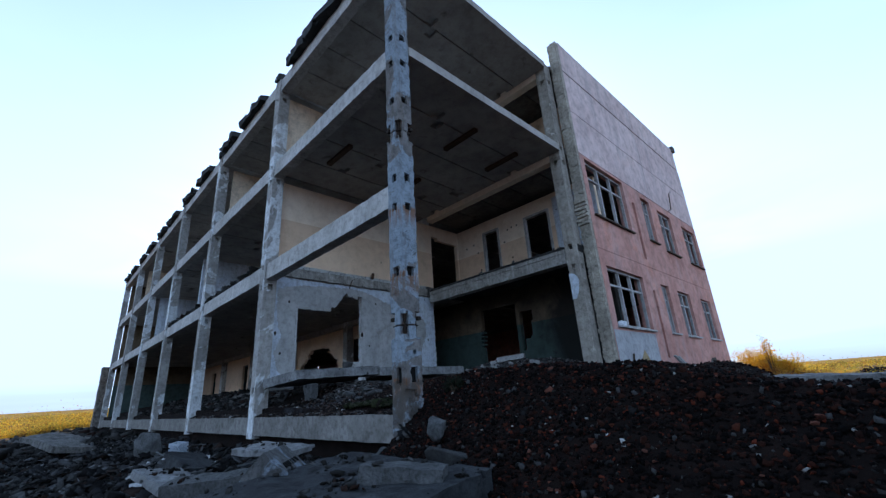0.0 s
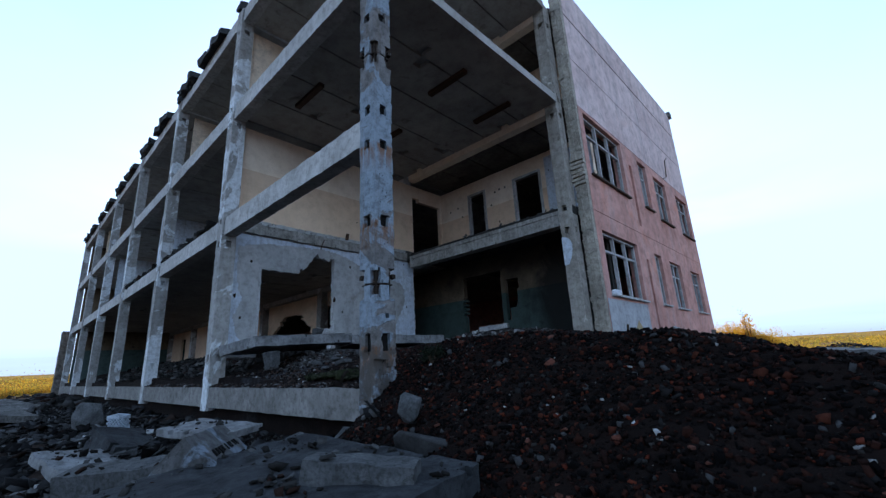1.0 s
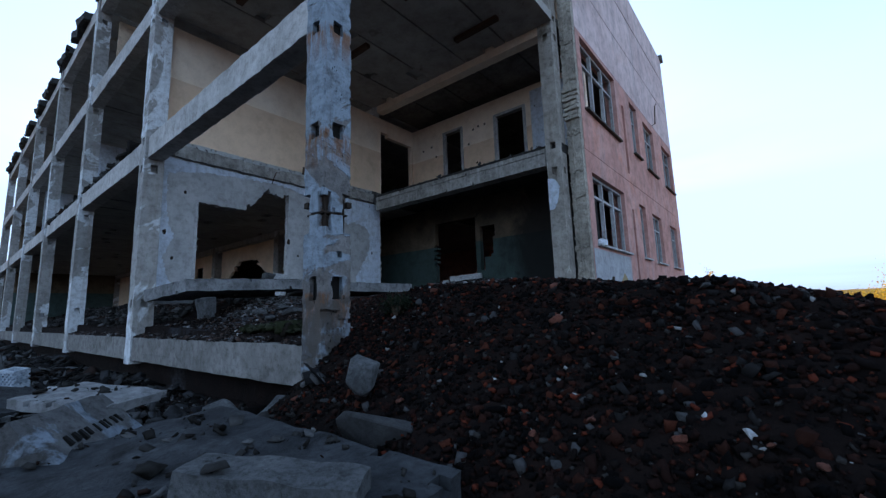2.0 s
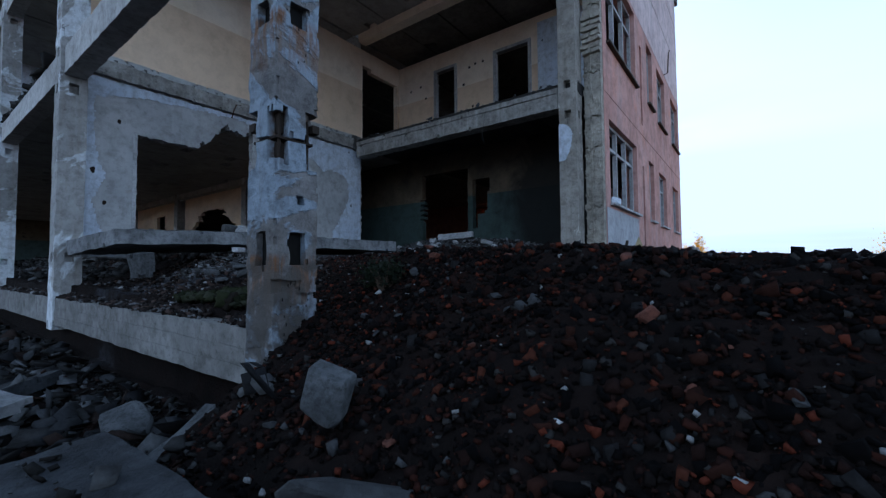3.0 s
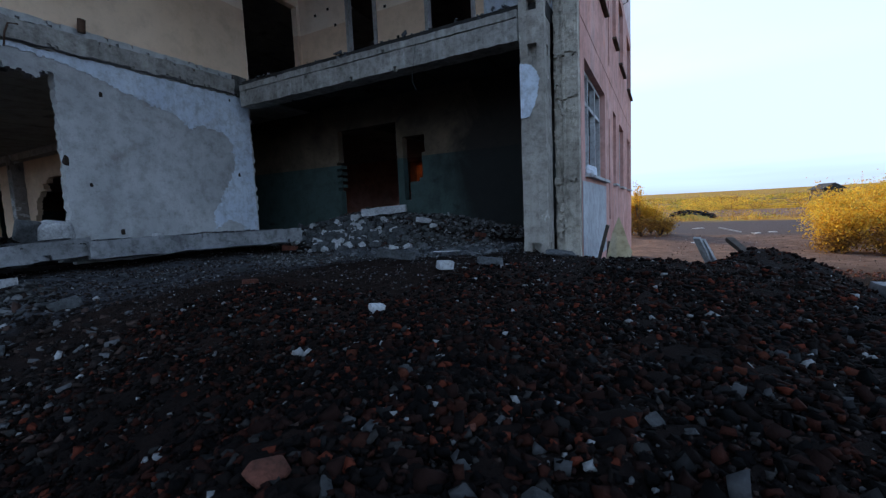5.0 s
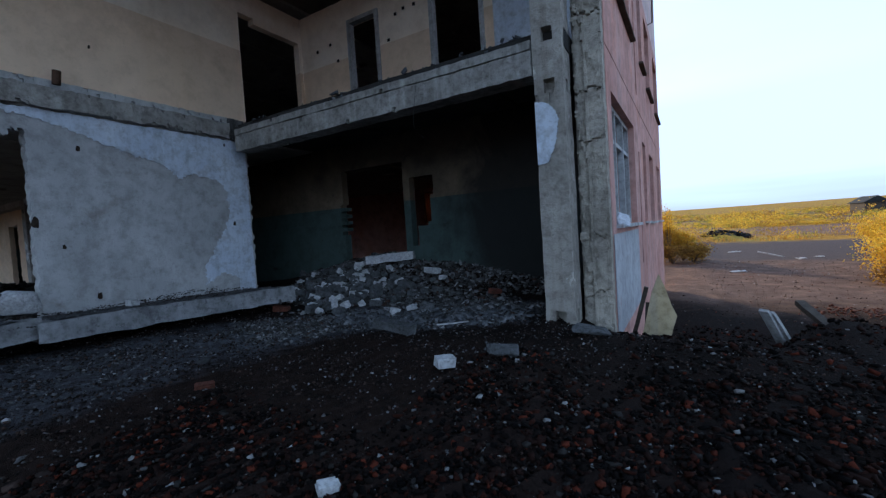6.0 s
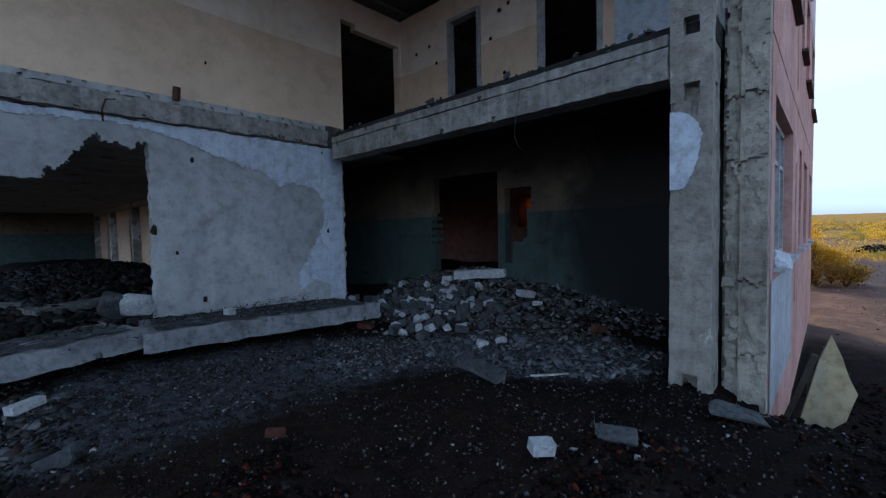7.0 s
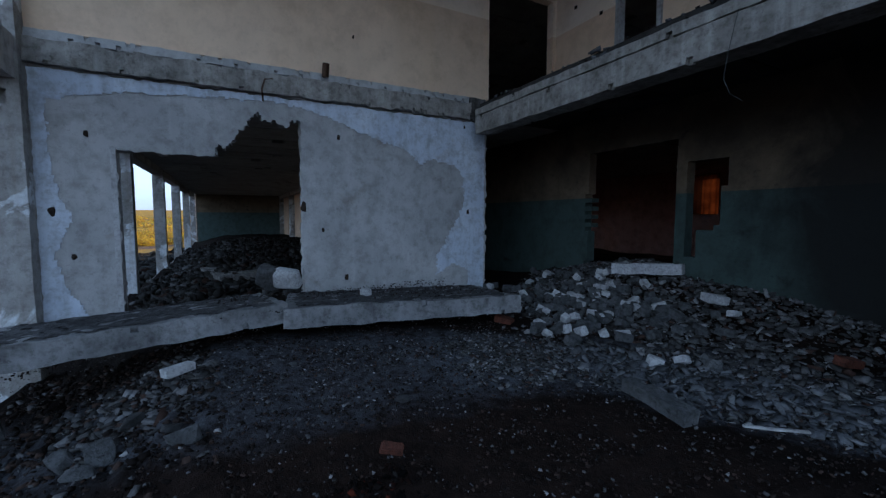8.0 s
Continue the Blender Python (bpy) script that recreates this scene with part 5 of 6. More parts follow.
stone("yard_boulder", (0.8, 0.5, 0.8), M_STONE, pose(-13.4, 2.66, 1.15, 10, 0, 20), "grey boulder in the yard rubble", "boulder", 23)
stone("flat_stone", (0.34, 0.26, 0.12), M_STONE, pose(-5.05, 9.2, 2.36, 5, 8, 20), "flat bluish stone on the cinders", "stone", 24)
stone("corner_slab", (0.46, 0.32, 0.08), M_STONE, pose(-4.45, 10.15, 2.34, 8, 10, 12), "tilted stone plate at the facade's foot", "stone", 25)
stone("broken_lump", (0.55, 0.24, 0.42), M_HEAPSTONE, pose(-3.38, 3.86, 1.22, 18, 12, 40), "dark wedge of concrete leaning on the heap", "stone", 32)
stone("broken_lump", (0.42, 0.34, 0.32), M_STONE, pose(-5.62, 3.85, 1.02, 10, 20, 10), "grey broken lump in the yard rubble", "stone", 28)
stone("broken_lump", (0.5, 0.3, 0.2), M_STONE, pose(-5.1, 3.45, 1.0, 5, -18, 50), "grey broken lump in the yard rubble", "stone", 29)
slab_piece("broken_block", (0.24, 0.62, 0.2), M_STONE, pose(-4.72, 3.84, 1.06, 24, 6, 20), "short broken concrete post lying tilted in rubble", "block", 30)
stone("pale_stone", (0.55, 0.42, 0.34), M_WHITE, pose(-11.0, 7.42, 2.92, 0, 12, 30), "pale boulder in the broken doorway", "boulder", 26)
stone("dark_stone", (0.5, 0.4, 0.5), M_STONE, pose(-11.15, 7.2, 2.95, 10, 20, 0), "dark boulder behind the pale one", "boulder", 27)


def brick(mat, at, label, size=(0.25, 0.12, 0.088), group="", seed=0):
    bm = bmesh.new()
    bmesh.ops.create_cube(bm, size=1.0, matrix=Matrix.Diagonal((*size, 1)))
    bmesh.ops.bevel(bm, geom=bm.edges[:], offset=0.008, segments=2, affect="EDGES")
    g = np.random.default_rng(seed)
    for v in bm.verts:
        v.co += Vector(g.normal(0, 0.004, 3))
    me = bpy.data.meshes.new("brick")
    bm.to_mesh(me)
    bm.free()
    me.materials.append(mat)
    return tagged(part("brick", me, at=at), label, "brick", group)


brick(M_WHITE, pose(-5.32, 8.62, 2.38, 4, 3, 50), "white silicate block on the dark cinders", (0.16, 0.12, 0.085))
brick(M_WHITE, pose(-8.87, 6.26, 2.45, 3, 0, -52), "long white brick beside the fallen slab", (0.26, 0.11, 0.08), seed=2)
brick(M_WHITE, pose(-10.1, 8.35, 2.77, 0, 0, 15), "white brick half on the fallen slab", (0.13, 0.11, 0.1), seed=3)
brick(M_BRICK, pose(-7.03, 7.57, 2.31, 10, 5, 60), "red brick lump on the dark cinders", (0.15, 0.09, 0.06), seed=4)
brick(M_WHITE, pose(-5.0, 7.0, 2.32, 10, 5, 60), "small white lump on the cinders", (0.1, 0.07, 0.05), seed=5)
brick(M_BRICK, pose(-9.1, 9.95, 2.42, 6, 10, 30), "red brick by the end of the fallen slab", seed=6)
brick(M_BRICK, pose(-6.15, 11.6, 2.5, 6, 10, 70), "red brick in the rubble of the dark room", (0.2, 0.12, 0.08), seed=7)
brick(M_WHITE, pose(-7.6, 12.1, 2.78, 6, 10, 70), "white silicate block in the rubble", (0.3, 0.15, 0.1), seed=8)

g_br = np.random.default_rng(31)
for k in range(190):
    x, y = -9.0 + g_br.normal(0, 0.8), 11.2 + g_br.normal(0, 0.6)
    if y < 9.9 or x > -6.5 or (x < -8.8 and y < 10.4):
        continue
    z = float(height(x, y)) + 0.05
    brick(M_WHITE if k % 4 == 0 else M_STONE, pose(x, y, z, g_br.uniform(-30, 30), g_br.uniform(-30, 30), g_br.uniform(0, 180)), "grey mortar-covered brick in the collapsed pile", (g_br.uniform(0.09, 0.2), 0.1, g_br.uniform(0.07, 0.11)), "bricks of the collapsed pile", 100 + k)
long_block = block("long_block", M_WHITE, -0.5, 0.5, -0.09, 0.09, -0.08, 0.08, 0.08, 0.02, 0.04, 9)
tagged(part("long_block", long_block, at=pose(-8.75, 12.35, 3.02, 0, -4, 20)), "pale broken lintel on top of the brick pile", "lintel")
kerb = block("broken_kerb", M_STONE, -0.31, 0.31, -0.075, 0.075, -0.05, 0.05, 0.06, 0.015, 0.04, 9)
tagged(part("broken_kerb", kerb, at=pose(-6.64, 9.64, 2.37, 0, 3, -8)), "grey broken lintel piece on the floor", "lintel")


g_yb = np.random.default_rng(37)
for k in range(130):
    t = g_yb.random()
    x, y = -6.4 - 6.0 * t + g_yb.normal(0, 0.45), 1.95 + 0.95 * t + g_yb.normal(0, 0.28)
    brick(M_WHITE if k % 9 == 0 else M_STONE, pose(x, y, float(height(x, y)) + 0.06, g_yb.uniform(-28, 28), g_yb.uniform(-28, 28), g_yb.uniform(0, 180)), "grey silicate brick tumbled in the yard rubble", (g_yb.uniform(0.12, 0.25), 0.12, 0.085), "bricks of the yard rubble", 400 + k)


# broken lumps where the floor drops beside the fallen slab
g_lp = np.random.default_rng(38)
for k, (x, y, w) in enumerate(((-8.45, 5.98, 0.2), (-8.1, 5.86, 0.26), (-7.92, 5.8, 0.2), (-7.6, 5.74, 0.3), (-7.45, 5.78, 0.17), (-7.9, 6.38, 0.26), (-8.04, 6.3, 0.14), (-8.3, 5.6, 0.22), (-7.75, 5.45, 0.18), (-7.54, 7.85, 0.12), (-8.72, 7.2, 0.1))):
    stone("plaster_lump", (w * 1.2, w * 0.75, w * 0.45), M_STONE if k % 3 else M_HEAPSTONE, pose(x, y, float(height(x, y)) + 0.05, g_lp.uniform(-15, 15), g_lp.uniform(-15, 15), g_lp.uniform(0, 180)), "grey lump of plaster beside the fallen slab", "stone", 640 + k, "plaster lumps by the slab")


# single stones on the heap that stand out
def build_heap_stones():
    g = np.random.default_rng(5)
    named = [(a, b, 0.6 * s, k) for a, b, s, k in [(-4.2, 5.45, 0.16, 1), (-4.09, 5.13, 0.15, 0), (-4.05, 5.3, 0.13, 1), (-3.54, 5.63, 0.17, 0), (-3.1, 5.72, 0.12, 1), (-3.26, 5.7, 0.11, 1), (-4.3, 4.95, 0.08, 2), (-3.77, 5.2, 0.05, 2), (-2.72, 4.34, 0.07, 2), (-3.39, 4.13, 0.12, 1), (-2.49, 4.87, 0.15, 1), (-2.66, 5.25, 0.12, 1), (-4.2, 4.74, 0.1, 0), (-3.44, 4.38, 0.06, 2)]]
    mats = (M_HEAPSTONE, M_BRICK, M_WHITE)
    labs = ("grey fragment on the cinder heap", "red brick fragment on the cinder heap", "white fragment on the cinder heap")
    for k in range(150):
        x, y = g.uniform(-4.6, 0.8), g.uniform(3.4, 6.4)
        named.append((x, y, float(0.022 + 0.05 * g.random() ** 2), int(g.choice(3, p=(0.39, 0.60, 0.01)))))
    for k, (x, y, s, c) in enumerate(named):
        z = float(height(x, y)) + s * 0.2
        stone("heap_stone", (s * g.uniform(1.1, 1.7), s, s * g.uniform(0.5, 0.9)), mats[c], pose(x, y, z, g.uniform(-25, 45), g.uniform(-30, 30), g.uniform(0, 180)), labs[c], "stone", 300 + k, "stones of the cinder heap")


build_heap_stones()


# ---- planks, boards and scrap by the facade ----
def plank(size, at, mat, label, category="plank", group="loose planks"):
    me = block("plank", mat, -size[0] / 2, size[0] / 2, -size[1] / 2, size[1] / 2, -size[2] / 2, size[2] / 2, 0.12, 0.006)
    return tagged(part("plank", me, at=at), label, category, group)


def plank_between(p, q, width, thick, mat, label):
    """A plank from one end to the other."""
    p, q = Vector(p), Vector(q)
    d = q - p
    m = Matrix.Translation((p + q) / 2) @ d.to_track_quat("Z", "Y").to_matrix().to_4x4()
    return plank((width, thick, d.length), m, mat, label)


plank_between((-2.64, 11.32, 1.86), (-2.905, 10.905, 2.464), 0.085, 0.03, M_GREYWOOD, "bleached plank stuck slanting in the cinders")
plank_between((-2.55, 11.30, 1.86), (-2.84, 10.94, 2.44), 0.05, 0.03, M_GREYWOOD, "bleached plank stuck slanting in the cinders")
plank_between((-2.20, 10.9, 2.10), (-2.43, 12.07, 2.35), 0.09, 0.06, M_DARKWOOD, "dark timber end sticking out of the mound")
plank_between((-3.05, 10.75, 2.1), (-3.25, 11.5, 1.95), 0.06, 0.04, M_DARKWOOD, "dark timber lying behind the mound")
plank((0.2, 0.09, 0.05), pose(-3.45, 11.1, float(height(-3.45, 11.1)) + 0.03, 0, 5, 10), M_GREYWOOD, "short bleached board end by the facade")
plank((0.42, 0.022, 0.014), pose(-5.95, 9.88, 2.39, 0, 3, 57), M_GREYWOOD, "thin grey lath on the floor")
for k, (x, y, h, tilt) in enumerate(((-4.12, 11.45, 0.9, 18), (-4.05, 11.7, 0.7, -14), (-4.0, 11.95, 0.85, 10), (-4.15, 12.3, 0.6, 24))):
    plank((0.05, 0.025, h), pose(x, y, float(height(x, y)) + h * 0.42, tilt, 16 - 8 * k, 20 * k), M_DARKWOOD, "charred lath leaning at the facade's foot")


def build_board():
    """A torn sheet that leans on the facade, pointed at the top."""
    rim = [(0.15, 1.02), (0.22, 0.82), (0.27, 0.62), (0.33, 0.47), (0.29, 0.36), (0.24, 0.20), (0.12, 0.10), (0.02, 0.13), (-0.15, 0.0), (-0.09, 0.25), (-0.03, 0.48), (0.05, 0.78)]
    bm = bmesh.new()
    for y in (-0.011, 0.011):
        vs = [bm.verts.new((x, y + 0.05 * (z - 0.5) ** 2, z)) for x, z in rim]
        bm.faces.new(vs if y < 0 else vs[::-1])
    bm.verts.ensure_lookup_table()
    k = len(rim)
    for i in range(k):
        j = (i + 1) % k
        bm.faces.new([bm.verts[i], bm.verts[i + k], bm.verts[j + k], bm.verts[j]])
    bmesh.ops.recalc_face_normals(bm, faces=bm.faces[:])
    me = bpy.data.meshes.new("leaning_board")
    bm.to_mesh(me)
    bm.free()
    me.materials.append(M_YELLOW)
    tagged(part("leaning_board", me, at=pose(-4.0, 11.62, 1.72, -6, 0, 18)), "yellowed torn board leaning at the facade's foot", "board")


build_board()


def build_crate():
    c = empty("plastic_crate", "small pale blue lattice crate in the rubble", "crate", at=pose(-11.3, 2.9, 1.12, 8, 4, 30))
    m = plain("pale_blue_plastic", (0.45, 0.52, 0.6), 0.5)
    v, f = lattice(lines(-0.16, 0.16, 0.04), lines(-0.12, 0.12, 0.04), lines(-0.16, 0.16, 0.04), lambda X, Y, Z: ((np.abs(X) > 0.12) | (np.abs(Y) > 0.08) | (Z < -0.12)) & ~((((np.floor(X / 0.04) + np.floor(Y / 0.04) + np.floor(Z / 0.04)) % 2) == 0) & within(Z, -0.08, 0.12)))
    part("lattice_body", mesh_of("lattice_body", v, f, m), c)


build_crate()


# ---- plants ----
def leaf_cloud(pts, size, g):
    """Bent leaf quads at the points."""
    n = len(pts)
    a = g.normal(size=(n, 3))
    a /= np.linalg.norm(a, axis=1)[:, None]
    b = np.cross(a, g.normal(size=(n, 3)))
    b /= np.linalg.norm(b, axis=1)[:, None]
    s = size * g.uniform(0.6, 1.3, n)[:, None]
    p = np.asarray(pts)
    v = np.stack([p - a * s, p + b * s * 0.5, p + a * s, p - b * s * 0.5], 1).reshape(-1, 3)
    f = np.arange(4 * n).reshape(-1, 4)
    return v, f


def shrub(x, y, w, h, leaves, seed, label, name="shrub", group="golden shrubs", leaf=0.07, mat=None):
    g = np.random.default_rng(seed)
    z = float(height(x, y)) - 0.05
    ob = empty(name, label, "shrub", group, at=pose(x, y, z))
    verts, faces, tips = [], [], []
    for k in range(14):
        az, lean = g.uniform(0, 6.28), g.uniform(0.1, 0.75)
        top = Vector((math.cos(az) * w * 0.5 * lean, math.sin(az) * w * 0.5 * lean, h * g.uniform(0.6, 1.0)))
        mid = top * 0.5 + Vector((0, 0, h * 0.12))
        me = tube("stem", [(0, 0, 0), mid, top], [0.02, 0.013, 0.005], M_STEM, 5)
        part("stem", me, ob)
        for _ in range(9):
            t = g.uniform(0.35, 1.05)
            tips.append(np.array(mid.lerp(top, t)) + g.normal(0, 0.11, 3) * w * 0.7)
    tips = np.array(tips)
    centre = tips[g.integers(0, len(tips), leaves)]
    pts = centre + g.normal(0, 1, (leaves, 3)) * np.array((0.085, 0.085, 0.07)) * w
    pts[:, 2] = np.abs(pts[:, 2])
    v, f = leaf_cloud(pts, leaf, g)
    part("foliage", mesh_of("foliage", v, f.tolist(), mat or M_LEAF), ob)
    return ob


SHRUBS = [(2.6, 25.0, 2.6, 1.5), (3.9, 24.4, 2.8, 2.1), (5.6, 25.6, 3.0, 2.5), (3.3, 27.4, 2.6, 1.9), (4.8, 28.5, 3.0, 2.3), (7.2, 27.5, 3.2, 2.5),
          (-4.9, 32.4, 2.2, 2.0), (-3.9, 32.9, 2.0, 1.7), (-5.6, 33.6, 2.4, 2.2), (-4.6, 34.6, 2.2, 1.9), (-3.3, 33.2, 1.3, 0.8), (9.0, 31.0, 3.4, 2.4), (6.5, 33.5, 3.0, 2.0), (5.0, 36.0, 3.0, 1.9), (8.5, 39.0, 3.4, 2.2)]
for k, (x, y, w, h) in enumerate(SHRUBS):
    shrub(x, y, w, h, 6500, 500 + k, "golden-leaved shrub in autumn on the waste ground", leaf=0.045)
for k, (x, y, w, h) in enumerate(((-4.4, 31.6, 2.4, 1.0), (-3.4, 32.0, 1.8, 0.9), (-5.3, 31.2, 1.8, 1.0), (2.2, 24.6, 1.8, 0.6), (3.4, 23.8, 1.8, 0.7))):
    shrub(x, y, w, h, 1800, 560 + k, "russet brush with browned leaves low on the ground", "brush", "russet brush", 0.05, M_BRUSH)
shrub(-4.55, 32.0, 1.1, 3.3, 420, 530, "thin young birch with sparse yellow-green leaves", "sapling", "saplings", 0.06)
shrub(-4.3, 5.0, 0.42, 0.22, 900, 531, "low dark green weed beside the corner column", "weed", "weeds", 0.020, M_WEED)


def build_far_growth():
    g = np.random.default_rng(77)
    pts, size = ([], [], []), ([], [], [])
    n = 0
    while n < 4600:
        d = 46 + 220 * g.random() ** 1.7
        if g.random() < 0.72:
            az = g.uniform(math.radians(52), math.radians(128))
            x, y = -4 + d * math.cos(az), 6 + d * math.sin(az)
        else:
            az = g.uniform(math.radians(160), math.radians(205))
            x, y = -14 + d * math.cos(az), 4 + d * math.sin(az)
        if -46 < x < -4 and 2 < y < 26 or fbm(x / 11, y / 14) < (0.0 if d < 110 else -0.12) or (y < 94 and -9 < x < 18 and g.random() < 0.9) or (64 < y + 6 * fbm(x / 9, y / 9) < 90 and x > -25 and g.random() < 0.86) or (y > 20 and y < 54 and x > -8):
            continue
        n += 1
        h = g.uniform(0.6, 1.2) * (1.0 + 1.2 * (g.random() < 0.3))
        k = int(50 if d > 110 else 210)
        c = np.array((x, y, float(height(x, y))))
        p = g.normal(0, 1, (k, 3)) * np.array((0.55, 0.55, 0.3)) * h
        p[:, 2] = np.abs(p[:, 2]) * 1.3
        kind = int(g.choice(3, p=(0.55, 0.25, 0.20))) if fbm(x / 17, y / 17) > -0.1 else int(g.choice(3, p=(0.2, 0.4, 0.4)))
        pts[kind].append(c + p)
        size[kind].append(np.full(k, 0.08 if d < 110 else 0.21))
    for kind, (m, lab) in enumerate(((M_LEAF, "golden autumn scrub across the plain"), (M_OLIVE, "olive green willow scrub across the plain"), (M_BRUSH, "russet low scrub across the plain"))):
        P, S = np.concatenate(pts[kind]), np.concatenate(size[kind])
        v, f = leaf_cloud(P, 1.0, g)
        centre = P.repeat(4, axis=0)
        v = centre + (v - centre) * S.repeat(4)[:, None]
        tagged(new("far_shrubs", mesh_of("far_shrubs", v, f.tolist(), m)), lab, "scrub", "", "stuff")
    # dry grass near the lot and past the far end of the ruin
    m = 52000
    d = 45 + 60 * g.random(m) ** 1.3
    az = np.where(g.random(m) < 0.6, g.uniform(math.radians(50), math.radians(125), m), g.uniform(math.radians(165), math.radians(200), m))
    x, y = np.where(az < 2.5, -4 + d * np.cos(az), -18 + d * np.cos(az)), np.where(az < 2.5, 6 + d * np.sin(az), 4 + d * np.sin(az))
    ok = ~((x > -46) & (x < -4) & (y > 2) & (y < 26)) & ~((y > 20) & (y < 52) & (x > -8)) & (fbm(x / 2.3, y / 2.3) + g.normal(0, 0.12, m) > 0.02) & ~((y > 58) & (y < 92) & (x > -25) & (g.random(m) < 0.75))
    x, y = x[ok], y[ok]
    z = height(x, y)
    hgt = g.uniform(0.12, 0.5, len(x))
    wdt = g.uniform(0.02, 0.05, len(x))
    a = g.uniform(0, 6.28, len(x))
    dx, dy = np.cos(a) * wdt, np.sin(a) * wdt
    lx, ly = g.normal(0, 0.12, len(x)), g.normal(0, 0.12, len(x))
    v = np.stack([np.stack([x - dx, y - dy, z], 1), np.stack([x + dx, y + dy, z], 1), np.stack([x + lx, y + ly, z + hgt], 1)], 1).reshape(-1, 3)
    me = mesh_of("dry_grass", v, np.arange(len(v)).reshape(-1, 3).tolist(), M_GRASSBLADE)
    tagged(new("dry_grass", me), "dry golden grass on the plain", "grass", "", "stuff")


build_far_growth()


# ---- loose stuff ----
def strew(name, mat, n, box, sizes, seed, label, sink=0.25, keep=None, flat=0.6, power=2.2, lift=0.0):
    g = np.random.default_rng(seed)
    x, y = g.uniform(box[0], box[1], n), g.uniform(box[2], box[3], n)
    rim = np.minimum(np.minimum(x - box[0], box[1] - x) / (0.14 * (box[1] - box[0])), np.minimum(y - box[2], box[3] - y) / (0.14 * (box[3] - box[2])))
    ok = g.random(n) < smooth(rim + 0.5 * fbm(1.3 * x, 1.3 * y), -0.25, 0.8)
    x, y = x[ok], y[ok]
    if keep is not None:
        ok = keep(x, y)
        x, y = x[ok], y[ok]
    s = sizes[0] + (sizes[1] - sizes[0]) * g.random(len(x)) ** power
    z = height(x, y) + s * sink + lift
    return scatter(name, mat, np.stack([x, y, z], 1), s, flat, seed, label, ragged_by=(-0.28, 0.16) if mat in (M_MORTAR, M_CRUST) else (-0.5, 0.3), tumble=1.0 if mat is M_FRAGMENT else 0.45)


def tilted(x, y, cx, cy, rx, ry, turn, seed=0):
    """A ragged patch, turned by some degrees."""
    c, q = math.cos(radians(turn)), math.sin(radians(turn))
    return ragged(c * (x - cx) + q * (y - cy), c * (y - cy) - q * (x - cx), 0, 0, rx, ry, seed)


def ragged(x, y, cx, cy, rx, ry, seed=0):
    """A patch with an uneven, thinning outline."""
    g = np.random.default_rng(900 + seed)
    d = np.sqrt(((x - cx) / rx) ** 2 + ((y - cy) / ry) ** 2) + 0.22 * fbm(x * 1.3 + seed, y * 1.3)
    return g.random(len(x)) > smooth(d, 0.55, 1.05)


strew("cinder_gravel", M_CINDER, 125000, (-5.9, 4.2, 1.4, 9.4), (0.006, 0.042), 201, "loose cinders, clinker and brick crumbs on the heap", keep=lambda x, y: (x > -4.75) & ((y > 2.6) | (x > -1.5)) | (y > 5) & (x > -5.2), flat=0.75, power=2.6)
strew("heap_fragments", M_FRAGMENT, 26000, (-5.0, 4.2, 2.6, 8.2), (0.014, 0.066), 219, "dark brick and clinker fragments of the heap", keep=lambda x, y: (x > -4.7) & ((y > 4.0) | (x > -3.0)) & ((y < 6.6) | (x > -3.2)), flat=0.8, power=2.4, sink=0.1)
strew("trodden_grit", M_GRIT, 70000, (-10.8, 0.5, 5.6, 11.2), (0.004, 0.024), 202, "fine dark cinders trodden flat", flat=0.7, power=2.6)
strew("cinder_gravel", M_CINDER, 24000, (-6.9, -3.4, 4.4, 7.6), (0.005, 0.038), 222, "dark grit and clods beside the corner column", flat=0.7, power=2.4, keep=lambda x, y: (y > 4.65) | (x > -4.6))
strew("cinder_gravel", M_CINDER, 22000, (-4.3, 5.5, 7.5, 17.0), (0.010, 0.06), 203, "loose cinders and scraps beside the facade", power=2.8)
strew("yard_rubble", M_RUBBLE, 30000, (-26, 0.5, -3.0, 5.3), (0.014, 0.15), 204, "grey concrete rubble and broken brick in the yard", flat=0.4, power=4.2, keep=lambda x, y: (y < 4.38) & ((x < -4.4) | (y < 2.6)))
strew("yard_shards", M_SHARD, 11000, (-24, -4.2, -2.0, 4.6), (0.03, 0.24), 220, "flat plaster shards and splintered boards in the yard", flat=0.13, power=2.6, sink=0.35, keep=lambda x, y: y < 4.3)
strew("yard_rubble", M_RUBBLE, 4500, (-48, -24, -4, 4.3), (0.10, 0.5), 205, "coarse concrete rubble in the yard", power=3.2)
strew("yard_rubble", M_RUBBLE, 30000, (-9.5, 2.5, -0.8, 5.0), (0.007, 0.06), 206, "fine grey rubble around fallen panels", power=2.6, flat=0.45, keep=lambda x, y: (y < 4.38) & ((x < -4.4) | (y < 3.3)))
strew("room_rubble", M_MORTAR, 34000, (-11.0, -4.8, 9.6, 14.2), (0.010, 0.085), 207, "collapsed brick and mortar heap in the dark room", flat=0.5, power=3.4, keep=lambda x, y: ragged(x, y, -8.6, 12.4, 3.4, 2.4))
strew("room_rubble", M_MORTAR, 30000, (-9.2, -4.9, 8.6, 12.2), (0.006, 0.05), 208, "pale mortar crumbs on the floor", power=2.6, flat=0.4, keep=lambda x, y: tilted(x, y, -6.75, 10.45, 1.9, 0.8, 27, 3) | tilted(x, y, -8.1, 9.2, 1.1, 0.8, 50, 4))
